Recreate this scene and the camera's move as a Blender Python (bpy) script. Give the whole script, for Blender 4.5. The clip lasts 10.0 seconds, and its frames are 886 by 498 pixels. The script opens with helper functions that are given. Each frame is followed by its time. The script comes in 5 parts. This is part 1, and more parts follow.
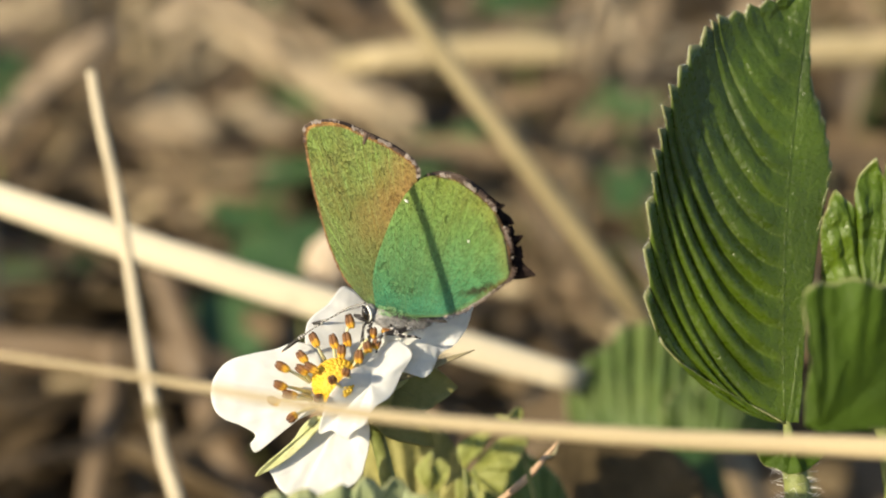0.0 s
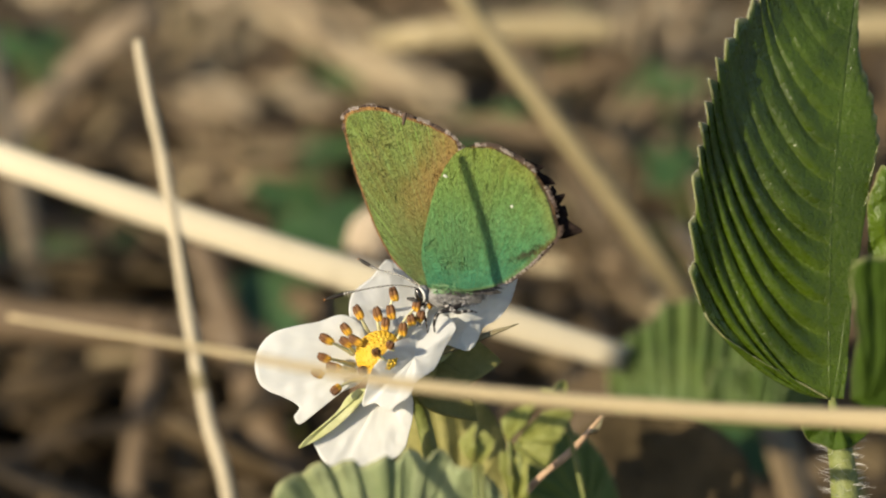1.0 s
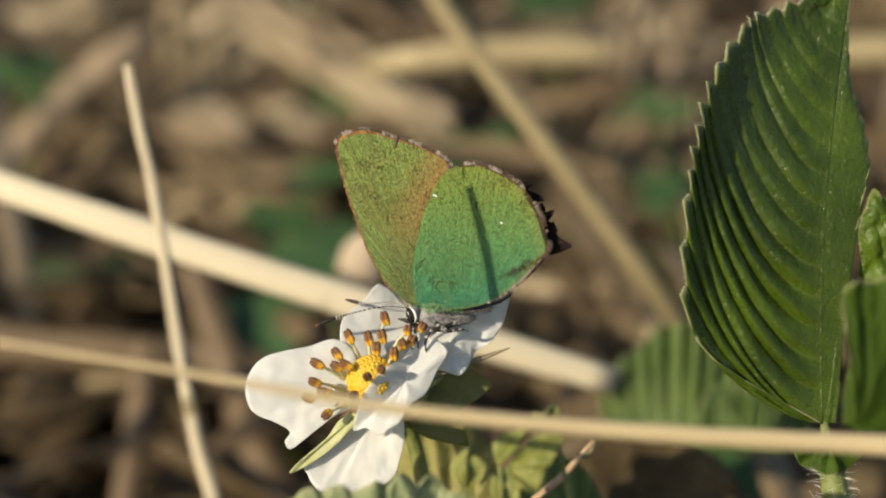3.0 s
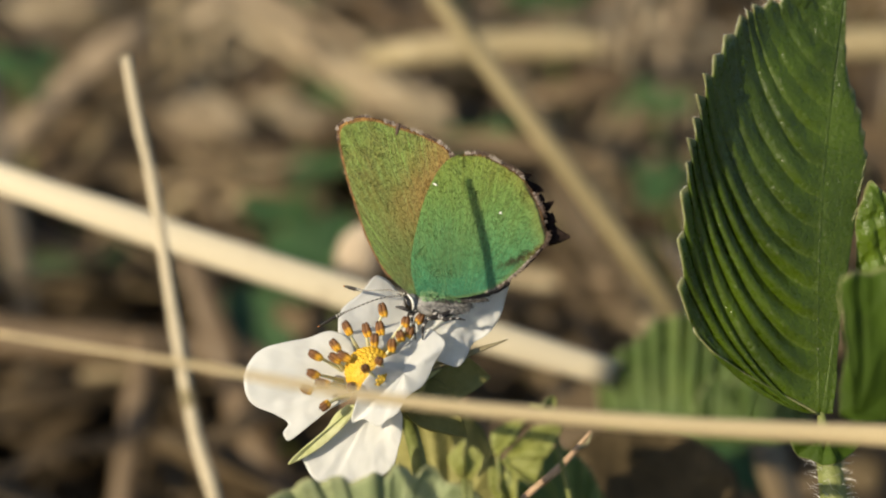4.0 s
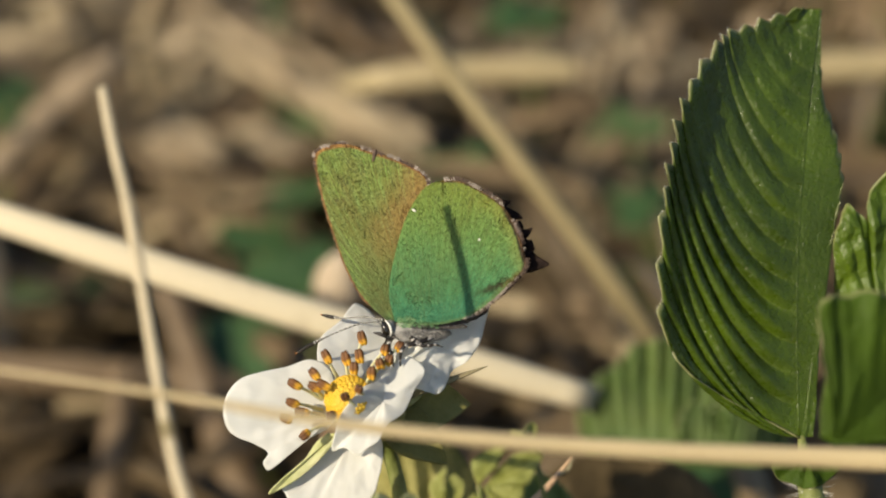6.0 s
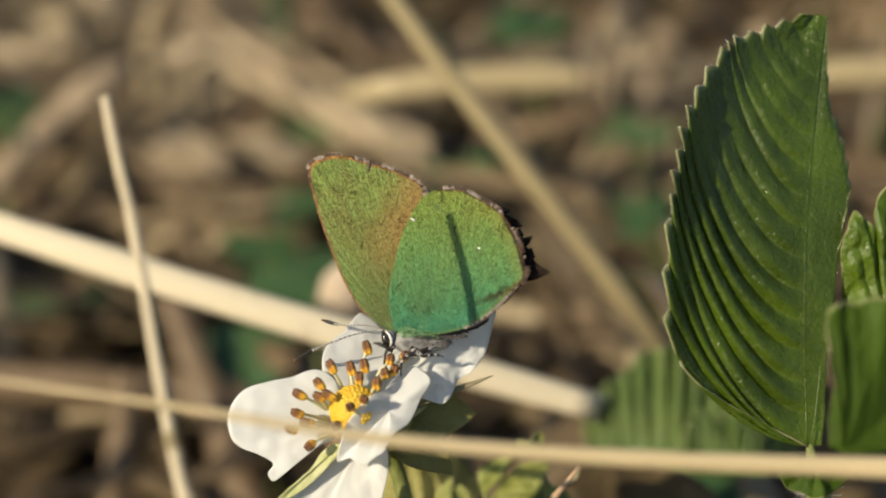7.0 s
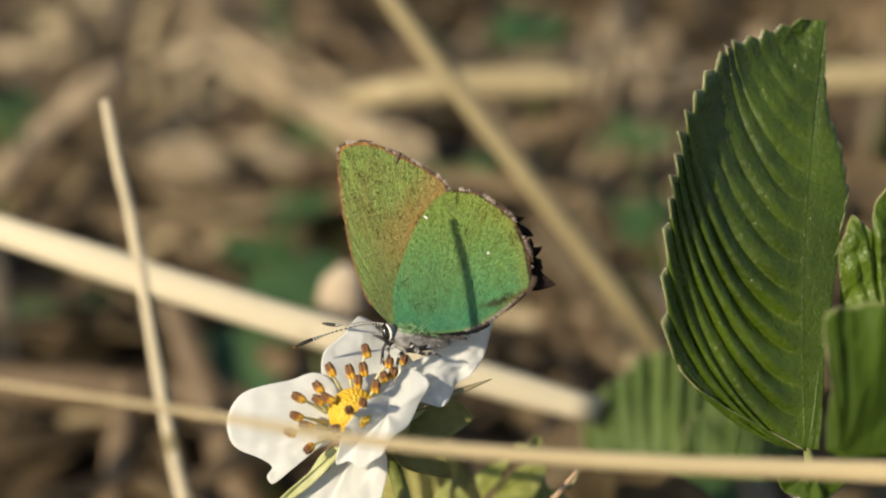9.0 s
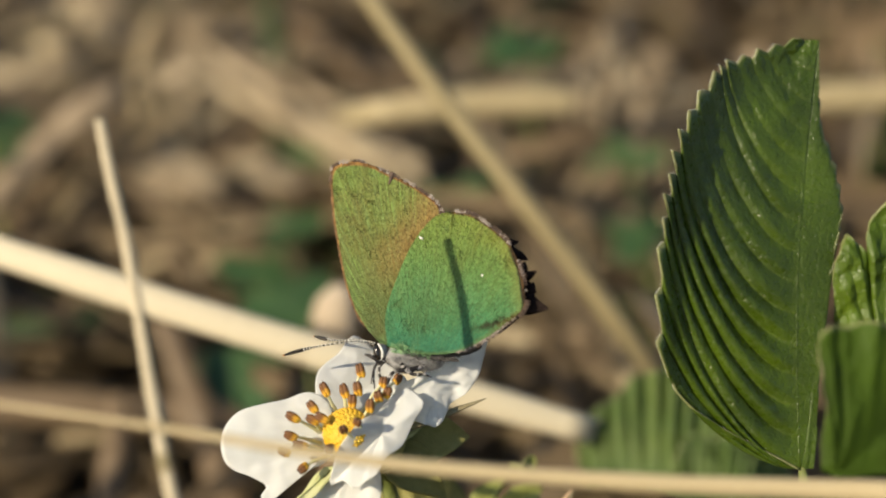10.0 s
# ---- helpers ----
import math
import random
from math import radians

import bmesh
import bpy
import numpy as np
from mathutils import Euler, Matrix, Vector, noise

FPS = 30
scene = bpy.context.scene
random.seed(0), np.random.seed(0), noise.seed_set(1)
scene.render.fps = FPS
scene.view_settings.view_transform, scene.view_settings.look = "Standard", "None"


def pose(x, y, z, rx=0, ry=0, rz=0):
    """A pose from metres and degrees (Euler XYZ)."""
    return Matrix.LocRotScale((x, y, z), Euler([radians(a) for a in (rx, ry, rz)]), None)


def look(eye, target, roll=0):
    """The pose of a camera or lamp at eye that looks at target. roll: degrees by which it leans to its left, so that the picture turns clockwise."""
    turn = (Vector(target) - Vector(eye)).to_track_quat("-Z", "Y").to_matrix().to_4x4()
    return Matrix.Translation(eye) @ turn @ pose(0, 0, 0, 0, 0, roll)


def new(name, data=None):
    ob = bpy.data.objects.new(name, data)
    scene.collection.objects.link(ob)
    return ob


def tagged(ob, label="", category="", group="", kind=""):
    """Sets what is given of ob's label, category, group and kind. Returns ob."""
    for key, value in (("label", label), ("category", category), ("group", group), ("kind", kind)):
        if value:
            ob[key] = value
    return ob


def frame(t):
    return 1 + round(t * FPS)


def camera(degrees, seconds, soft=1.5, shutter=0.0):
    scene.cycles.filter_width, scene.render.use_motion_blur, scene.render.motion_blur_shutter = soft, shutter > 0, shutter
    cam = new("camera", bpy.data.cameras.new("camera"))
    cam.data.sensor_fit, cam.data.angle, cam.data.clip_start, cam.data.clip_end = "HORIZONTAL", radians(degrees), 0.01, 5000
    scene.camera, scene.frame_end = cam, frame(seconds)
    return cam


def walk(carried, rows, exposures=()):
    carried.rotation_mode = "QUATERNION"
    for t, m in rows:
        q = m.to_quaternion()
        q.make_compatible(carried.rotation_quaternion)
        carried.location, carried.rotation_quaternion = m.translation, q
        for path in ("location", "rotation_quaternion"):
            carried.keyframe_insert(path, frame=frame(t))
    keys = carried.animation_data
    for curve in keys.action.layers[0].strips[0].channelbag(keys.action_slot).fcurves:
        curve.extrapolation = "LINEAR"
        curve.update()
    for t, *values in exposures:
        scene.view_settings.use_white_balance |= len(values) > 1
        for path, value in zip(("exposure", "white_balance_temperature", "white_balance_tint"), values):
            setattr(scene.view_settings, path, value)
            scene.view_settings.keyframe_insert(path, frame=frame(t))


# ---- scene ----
# A green butterfly on a wild strawberry flower. Places are given in millimetres in the frame of
# the subject: x to the right, y up across the line of sight, z towards the lens.
MM = 0.001
PITCH = 25.0
FLOWER_HEIGHT = 0.080
VP = pose(0, 0, FLOWER_HEIGHT, 90 - PITCH, 0, 0)

# ---- camera ----
cam = camera(28.0, 10.0, soft=2.0)
cam.data.dof.use_dof = True
cam.data.dof.focus_distance = 0.1275
cam.data.dof.aperture_fstop = 18.5

# seconds, place in mm, turn in degrees: the small tremor of a lens held by hand
CAM = (
    (0.0, 0.54, 0.68, 128.59, 0.561, -1.184, -0.297),
    (0.2, 0.50, 0.57, 128.63, 0.197, -0.758, -0.372),
    (0.5, 0.45, 0.40, 128.69, 0.481, -0.229, -0.339),
    (0.7, 0.27, 0.24, 128.55, 0.154, 0.218, -0.244),
    (1.0, 0.00, 0.00, 128.34, 0.000, -0.000, 0.000),
    (1.2, 0.21, 0.11, 128.44, 0.653, -0.308, -0.296),
    (1.5, 0.53, 0.27, 128.59, 0.632, -0.488, -0.314),
    (1.7, 0.57, 0.19, 128.41, 0.368, -0.459, -0.366),
    (2.0, 0.62, 0.07, 128.14, 0.635, -0.711, -0.431),
    (2.2, 0.46, 0.11, 128.08, 0.761, -0.466, -0.501),
    (2.5, 0.22, 0.16, 128.00, 0.545, -0.673, -0.241),
    (2.7, 0.22, 0.13, 128.06, 0.620, -0.419, -0.194),
    (3.8, 0.22, -0.04, 128.38, 0.851, -0.002, 0.076),
    (4.0, 0.22, -0.07, 128.44, 0.545, -0.257, -0.110),
    (4.2, 0.20, -0.19, 128.24, 0.311, -0.044, 0.007),
    (4.5, 0.17, -0.36, 127.93, 0.494, -0.526, -0.063),
    (4.7, 0.15, -0.24, 127.93, 0.931, -0.515, 0.044),
    (5.0, 0.13, -0.05, 127.92, 0.607, -0.909, -0.254),
    (5.2, 0.32, 0.15, 128.07, 0.531, -0.779, 0.018),
    (5.5, 0.60, 0.44, 128.29, 1.654, -0.645, -0.759),
    (5.7, 0.22, 0.20, 128.35, 1.345, -0.998, -0.718),
    (6.8, 0.06, -0.01, 128.01, 1.533, -0.821, -0.677),
    (7.0, 0.11, 0.03, 127.56, 1.679, -0.822, -0.927),
    (7.2, 0.14, 0.04, 127.50, 2.023, -0.619, -0.933),
    (7.5, 0.19, 0.06, 127.42, 1.177, -0.675, -0.599),
    (7.7, 0.15, 0.10, 127.81, 1.631, -0.674, -0.457),
    (8.0, 0.10, 0.16, 128.40, 2.060, -0.600, -0.697),
    (8.2, 0.11, 0.15, 128.33, 1.739, -0.866, -0.407),
    (8.5, 0.13, 0.14, 128.22, 1.671, -0.670, -0.683),
    (8.7, 0.13, 0.12, 128.10, 2.098, -0.772, -0.700),
    (9.0, 0.13, 0.10, 127.92, 1.760, -0.847, -0.824),
    (9.2, 0.13, 0.09, 127.90, 1.835, -0.553, -0.728),
    (9.5, 0.12, 0.08, 127.88, 2.649, -1.090, -0.920),
    (9.7, 0.11, 0.07, 127.88, 2.883, -0.912, -0.809),
    (10.0, 0.10, 0.06, 127.87, 2.402, -1.044, -0.852),
)
walk(cam, [(t, VP @ pose(x * MM, y * MM, z * MM, a, b, c)) for t, x, y, z, a, b, c in CAM],
     exposures=[(0.0, 0.64), (0.5, 0.44), (1.0, 0.32), (2.5, 0.22), (5.0, 0.21), (8.0, 0.26), (10.0, 0.27)])

# ---- light ----
SUN_VIEW = Vector((-0.705, 0.216, 0.690)).normalized()
SUN_DIR = (VP.to_3x3() @ SUN_VIEW).normalized()
world = bpy.data.worlds.new("sky")
scene.world = world
world.use_nodes = True
wn = world.node_tree
sky = wn.nodes.new("ShaderNodeTexSky")
sky.sky_type = "NISHITA"
sky.sun_disc = False
sky.sun_elevation = math.asin(SUN_DIR.z)
sky.sun_rotation = math.atan2(SUN_DIR.x, SUN_DIR.y)
wn.links.new(sky.outputs[0], wn.nodes["Background"].inputs[0])
wn.nodes["Background"].inputs[1].default_value = 0.11
sun = new("sun", bpy.data.lights.new("sun", "SUN"))
sun.data.energy = 5.0
sun.data.angle = radians(0.53)
sun.data.color = (1.0, 0.87, 0.65)
sun.matrix_world = look(SUN_DIR * 3.0, (0, 0, 0))



# ---- materials ----
class Nodes:
    """A short hand for building a node material."""

    def __init__(self, name, rough=0.6, spec=0.4):
        self.mat = bpy.data.materials.new(name)
        self.mat.use_nodes = True
        self.tree = self.mat.node_tree
        self.bsdf = self.tree.nodes["Principled BSDF"]
        self.bsdf.inputs["Roughness"].default_value = rough
        self.bsdf.inputs["Specular IOR Level"].default_value = spec

    def node(self, kind, **inputs):
        n = self.tree.nodes.new(kind)
        for key, value in inputs.items():
            self.put(n.inputs[key.replace("_", " ")], value)
        return n

    def put(self, socket, value):
        if isinstance(value, bpy.types.NodeSocket):
            self.tree.links.new(value, socket)
        else:
            socket.default_value = value

    def coords(self, which="Object", scale=(1, 1, 1), turn=(0, 0, 0)):
        m = self.node("ShaderNodeMapping")
        self.put(m.inputs["Vector"], self.node("ShaderNodeTexCoord").outputs[which])
        m.inputs["Scale"].default_value = scale
        m.inputs["Rotation"].default_value = turn
        return m.outputs[0]

    def noise(self, vector, scale, detail=4.0, rough=0.6, distortion=0.0):
        n = self.node("ShaderNodeTexNoise", Vector=vector, Scale=scale, Detail=detail, Roughness=rough, Distortion=distortion)
        return n.outputs["Fac"]

    def ramp(self, fac, stops):
        n = self.node("ShaderNodeValToRGB", Fac=fac)
        e = n.color_ramp.elements
        while len(e) < len(stops):
            e.new(0.5)
        for slot, (at, col) in zip(e, stops):
            slot.position = at
            slot.color = (*col, 1) if len(col) == 3 else col
        return n.outputs[0]

    def mix(self, fac, a, b, blend="MIX"):
        n = self.node("ShaderNodeMix")
        n.data_type, n.blend_type = "RGBA", blend
        self.put(n.inputs["Factor"], fac)
        self.put(n.inputs["A"], a if isinstance(a, bpy.types.NodeSocket) else (*a, 1))
        self.put(n.inputs["B"], b if isinstance(b, bpy.types.NodeSocket) else (*b, 1))
        return n.outputs["Result"]

    def math(self, op, a, b=0.0, c=0.0):
        n = self.node("ShaderNodeMath")
        n.operation = op
        for s, v in zip(n.inputs, (a, b, c)):
            self.put(s, v)
        return n.outputs[0]

    def split(self, vector):
        return self.node("ShaderNodeSeparateXYZ", Vector=vector).outputs

    def steps(self, fac, lo, hi, a=0.0, b=1.0):
        n = self.node("ShaderNodeMapRange")
        n.interpolation_type = "SMOOTHSTEP"
        self.put(n.inputs["Value"], fac)
        for key, v in (("From Min", lo), ("From Max", hi), ("To Min", a), ("To Max", b)):
            self.put(n.inputs[key], v)
        return n.outputs[0]

    def bump(self, height, strength=0.3, distance=0.0001):
        n = self.node("ShaderNodeBump", Height=height, Strength=strength, Distance=distance)
        self.put(self.bsdf.inputs["Normal"], n.outputs[0])

    def thin(self, colour, amount):
        """Light that shines through a thin blade or petal."""
        t = self.node("ShaderNodeBsdfTranslucent")
        self.put(t.inputs["Color"], colour if isinstance(colour, bpy.types.NodeSocket) else (*colour, 1))
        m = self.node("ShaderNodeMixShader", Fac=amount)
        self.tree.links.new(self.bsdf.outputs[0], m.inputs[1])
        self.tree.links.new(t.outputs[0], m.inputs[2])
        self.tree.links.new(m.outputs[0], self.tree.nodes["Material Output"].inputs[0])

    def colour(self, c):
        self.put(self.bsdf.inputs["Base Color"], c if isinstance(c, bpy.types.NodeSocket) else (*c, 1))


def petal_material():
    n = Nodes("white_petal", 0.55, 0.25)
    uv = n.coords("UV", (15, 1.0, 1))
    vein = n.noise(uv, 1.0, 3)
    blot = n.noise(n.coords("Object"), 350.0, 3)
    c = n.ramp(vein, [(0.3, (0.74, 0.745, 0.72)), (0.6, (0.82, 0.82, 0.80))])
    c = n.mix(n.steps(blot, 0.55, 0.75, 0, 0.25), c, (0.80, 0.80, 0.70))
    n.colour(c)
    n.bump(n.math("ADD", n.math("MULTIPLY", vein, 0.5), n.math("MULTIPLY", blot, 1.5)), 0.22, 0.00012)
    n.thin((0.90, 0.89, 0.83), 0.46)
    return n.mat


def leaf_material(name, light, dark, vein_col, gloss=0.42, shine=0.15, spec=0.4):
    """u counts the side veins, v runs from the midrib to the edge."""
    n = Nodes(name, gloss, spec)
    uv = n.coords("UV")
    x, y, _ = n.split(uv)
    saw = n.math("FRACT", x)
    near = n.math("ABSOLUTE", n.math("SUBTRACT", saw, 0.5))
    vein = n.steps(near, 0.44, 0.49)
    mid = n.steps(y, 0.0, 0.045, 1, 0)
    cell = n.node("ShaderNodeTexVoronoi", Vector=n.coords("Object"), Scale=2400.0)
    cell.feature = "DISTANCE_TO_EDGE"
    net = n.steps(cell.outputs["Distance"], 0.0, 0.12)
    blot = n.noise(n.coords("Object"), 160.0, 5)
    fine = n.noise(n.coords("Object"), 2600.0, 3)
    c = n.mix(n.steps(blot, 0.32, 0.68), dark, light)
    c = n.mix(n.math("MULTIPLY", n.math("SUBTRACT", 1.0, net), 0.06), c, vein_col)
    c = n.mix(n.math("MAXIMUM", n.math("MULTIPLY", vein, 0.25), n.math("MULTIPLY", mid, 0.12)), c, vein_col)
    # pale rim: the light that the margin catches, put into the colour
    edge = n.steps(y, 0.97, 1.0)
    c = n.mix(n.math("MULTIPLY", edge, 0.55), c, (0.42, 0.40, 0.20))
    n.colour(c)
    n.put(n.bsdf.inputs["Roughness"], n.steps(fine, 0.3, 0.7, gloss - 0.1, gloss + 0.14))
    h = n.math("ADD", n.math("MULTIPLY", net, 0.15), n.math("ADD", n.math("MULTIPLY", fine, 1.0), n.math("MULTIPLY", n.noise(n.coords("Object"), 1100.0, 3), 0.9)))
    n.bump(h, 0.7, 0.00016)
    n.thin(n.mix(0.5, c, (0.18, 0.30, 0.02)), shine)
    return n.mat


def straw_material(name, stops, rough=0.5):
    """Dry stalks: fibres along u, blots, a tone of its own for every loose piece."""
    n = Nodes(name, rough, 0.35)
    fib = n.noise(n.coords("UV", (40, 0.6, 1)), 1.0, 4)
    blot = n.noise(n.coords("Object"), 220.0, 5)
    geo = n.node("ShaderNodeNewGeometry")
    own = n.math("FRACT", n.math("ADD", geo.outputs["Random Per Island"], n.node("ShaderNodeObjectInfo").outputs["Random"]))
    tone = n.ramp(own, stops)
    c = n.mix(n.steps(fib, 0.3, 0.75), n.mix(0.18, tone, (0.12, 0.08, 0.04)), tone)
    c = n.mix(n.steps(blot, 0.60, 0.80, 0, 0.3), c, (0.20, 0.14, 0.08))
    n.colour(c)
    n.bump(fib, 0.5, 0.00015)
    return n.mat


def wing_material(name, upper):
    """upper: the forewing. u runs round the outline, v from the root to the rim."""
    n = Nodes(name, 0.5, 0.22)
    ob = n.coords("Object")
    u, v, _ = n.split(n.coords("UV"))
    px, py, _ = n.split(ob)
    up = n.math("ADD", n.math("MULTIPLY", py, 1000.0 / 13.0), n.math("MULTIPLY", n.math("SUBTRACT", n.noise(ob, 420.0, 3), 0.5), 0.25))
    if upper:
        c = n.ramp(up, [(0.0, (0.060, 0.225, 0.105)), (0.2, (0.110, 0.190, 0.058)), (0.5, (0.158, 0.186, 0.046)), (1.0, (0.150, 0.222, 0.044))])
    else:
        c = n.ramp(up, [(0.0, (0.050, 0.232, 0.130)), (0.22, (0.074, 0.245, 0.100)), (0.5, (0.122, 0.232, 0.055)), (0.78, (0.165, 0.222, 0.032))])
    # rows of scales that point away from the root
    dx, dy = n.math("SUBTRACT", px, 0.0012), n.math("ADD", py, 0.0035)
    turn = n.math("ARCTAN2", dx, dy)
    away = n.math("SQRT", n.math("ADD", n.math("MULTIPLY", dx, dx), n.math("MULTIPLY", dy, dy)))
    polar = n.node("ShaderNodeCombineXYZ", X=n.math("MULTIPLY", turn, 150.0), Y=n.math("MULTIPLY", away, 3800.0)).outputs[0]
    dash = n.noise(polar, 1.0, 2, 0.6, 0.3)
    long_polar = n.node("ShaderNodeCombineXYZ", X=n.math("MULTIPLY", turn, 42.0), Y=n.math("MULTIPLY", away, 260.0)).outputs[0]
    ray = n.noise(long_polar, 1.0, 2)
    fine_polar = n.node("ShaderNodeCombineXYZ", X=n.math("MULTIPLY", turn, 190.0), Y=n.math("MULTIPLY", away, 5200.0)).outputs[0]
    speck = n.noise(fine_polar, 1.0, 2, 0.6)
    grit = n.noise(ob, 1900.0, 3, 0.8)
    c = n.mix(n.steps(ray, 0.40, 0.60, 0.0, 0.6 if upper else 0.4), c, n.mix(1.0, c, (0.82, 0.66, 0.50), "MULTIPLY"))
    vein = n.noise(n.node("ShaderNodeCombineXYZ", X=n.math("MULTIPLY", turn, 26.0), Y=n.math("MULTIPLY", away, 60.0)).outputs[0], 1.0, 1)
    streak = n.steps(n.math("ABSOLUTE", n.math("SUBTRACT", vein, 0.5)), 0.0, 0.035, 0.4 if upper else 0.2, 0.0)
    c = n.mix(streak, c, (0.20, 0.32, 0.10))
    dots = n.math("MULTIPLY", n.steps(dash, 0.50, 0.56), n.steps(grit, 0.42, 0.54, 0.25, 1.0))
    c = n.mix(n.math("MULTIPLY", dots, 0.46 if upper else 0.40), c, (0.035, 0.03, 0.012))
    c = n.mix(n.steps(speck, 0.54, 0.66, 0, 0.5 if upper else 0.36), c, (0.25, 0.36, 0.13))
    if upper:
        # pale streaks between the veins, towards the rim
        fine_ray = n.noise(n.node("ShaderNodeCombineXYZ", X=n.math("MULTIPLY", turn, 75.0), Y=n.math("MULTIPLY", away, 160.0)).outputs[0], 1.0, 1)
        c = n.mix(n.math("MULTIPLY", n.steps(fine_ray, 0.60, 0.68, 0, 0.6), n.steps(v, 0.62, 0.85)), c, (0.22, 0.38, 0.08))
    pit = n.steps(n.noise(ob, 820.0, 3, 0.6), 0.60, 0.70)
    c = n.mix(n.math("MULTIPLY", pit, 0.30), c, (0.05, 0.06, 0.02))
    tint = n.noise(ob, 330.0, 4, 0.6)
    c = n.mix(n.steps(tint, 0.46, 0.66, 0, 0.42 if upper else 0.12), c, n.mix(dots, (0.155, 0.125, 0.035), (0.06, 0.045, 0.015)))
    if upper:
        # the brown hind band that the hind wing leaves bare
        line = n.math("ADD", n.math("ADD", n.math("MULTIPLY", px, 1000.0), n.math("MULTIPLY", py, -430.0)), 3.8)
        band = n.steps(n.math("ADD", line, n.math("MULTIPLY", dash, 1.2)), -3.2, 0.5)
        band = n.math("MULTIPLY", band, n.steps(py, 0.003, 0.0085, 0.1, 0.66))
        c = n.mix(band, c, n.mix(dots, (0.30, 0.15, 0.05), (0.20, 0.095, 0.035)))
    else:
        patch = n.math("MULTIPLY", n.steps(u, 0.645, 0.685), n.steps(u, 0.71, 0.75, 1, 0))
        patch = n.math("MULTIPLY", patch, n.steps(v, 0.40, 0.74))
        c = n.mix(n.math("MULTIPLY", patch, n.steps(grit, 0.35, 0.55, 0.15, 0.95)), c, (0.035, 0.035, 0.014))
        yellow = n.math("MULTIPLY", n.steps(v, 0.80, 0.97), n.steps(u, 0.36, 0.5))
        c = n.mix(n.math("MULTIPLY", yellow, 0.22), c, (0.36, 0.28, 0.045))
    if not upper:
        border = n.steps(n.math("ADD", v, n.math("MULTIPLY", grit, 0.03)), 0.962, 0.985)
        border = n.math("MULTIPLY", border, n.math("MULTIPLY", n.steps(u, 0.46, 0.51), n.steps(u, 0.64, 0.67, 1, 0)))
        c = n.mix(n.math("MULTIPLY", border, 0.92), c, (0.02, 0.013, 0.01))
    rim = n.steps(n.math("ADD", v, n.math("MULTIPLY", grit, 0.03)), 0.988, 1.0)
    rim = n.math("MULTIPLY", rim, n.math("MULTIPLY", n.steps(u, *((0.03, 0.06) if upper else (0.26, 0.30))), n.steps(u, *((0.76, 0.80) if upper else (0.66, 0.72)), 1, 0)))
    c = n.mix(n.math("MULTIPLY", rim, 0.9), c, n.mix(n.steps(grit, 0.4, 0.6), *(((0.34, 0.16, 0.05), (0.17, 0.08, 0.03)) if upper else ((0.19, 0.10, 0.035), (0.06, 0.035, 0.018)))))
    n.colour(c)
    relief = n.math("SUBTRACT", n.math("ADD", speck, n.math("ADD", n.math("MULTIPLY", ray, 1.2), n.math("MULTIPLY", grit, 0.9))), n.math("ADD", n.math("MULTIPLY", dots, 1.4), n.math("MULTIPLY", pit, 1.6)))
    relief = n.math("ADD", relief, n.math("MULTIPLY", n.noise(ob, 420.0, 3, 0.6, 0.6), 3.0))
    n.bump(relief, 0.9, 0.00012)
    return n.mat


def plain(name, a, b, scale, rough=0.6, spec=0.35, bump=0.3, glow=0.0, through_col=None):
    """A mottled surface between two colours."""
    n = Nodes(name, rough, spec)
    ob = n.coords("Object")
    f = n.noise(ob, scale, 5)
    g = n.noise(ob, scale * 6, 3)
    c = n.mix(n.steps(f, 0.3, 0.7), a, b)
    c = n.mix(n.steps(g, 0.5, 0.8, 0, 0.3), c, tuple(0.5 * p for p in a))
    n.colour(c)
    n.bump(n.math("ADD", f, n.math("MULTIPLY", g, 0.5)), bump, 0.4 / scale)
    if through_col:
        n.thin(through_col, glow)
    return n.mat


def anther_material():
    n = Nodes("anther", 0.6, 0.3)
    x, y, _ = n.split(n.coords("UV"))
    f = n.noise(n.coords("Object"), 2200.0, 3)
    edge = n.math("ADD", y, n.math("MULTIPLY", n.math("SUBTRACT", f, 0.5), 0.45))
    c = n.ramp(edge, [(0.10, (0.80, 0.55, 0.08)), (0.34, (0.66, 0.35, 0.03)), (0.50, (0.19, 0.08, 0.022)), (0.95, (0.075, 0.035, 0.018))])
    n.colour(c)
    n.bump(f, 0.5, 0.0001)
    return n.mat


def antenna_material():
    n = Nodes("antenna", 0.5, 0.3)
    _, y, _ = n.split(n.coords("UV"))
    ring = n.math("FRACT", n.math("MULTIPLY", y, 27.0))
    white = n.math("MULTIPLY", n.steps(ring, 0.58, 0.68), n.steps(y, 0.74, 0.76, 1, 0))
    c = n.mix(white, (0.02, 0.016, 0.012), (0.65, 0.62, 0.55))
    c = n.mix(n.steps(y, 0.975, 0.99), c, (0.45, 0.17, 0.03))
    n.colour(c)
    return n.mat


def banded_material():
    n = Nodes("banded_leg", 0.55, 0.3)
    _, y, _ = n.split(n.coords("UV"))
    ring = n.math("FRACT", n.math("ADD", n.math("MULTIPLY", y, 5.0), n.noise(n.coords("Object"), 3000.0, 2)))
    n.colour(n.mix(n.steps(ring, 0.66, 0.84), (0.018, 0.015, 0.014), (0.33, 0.31, 0.29)))
    return n.mat


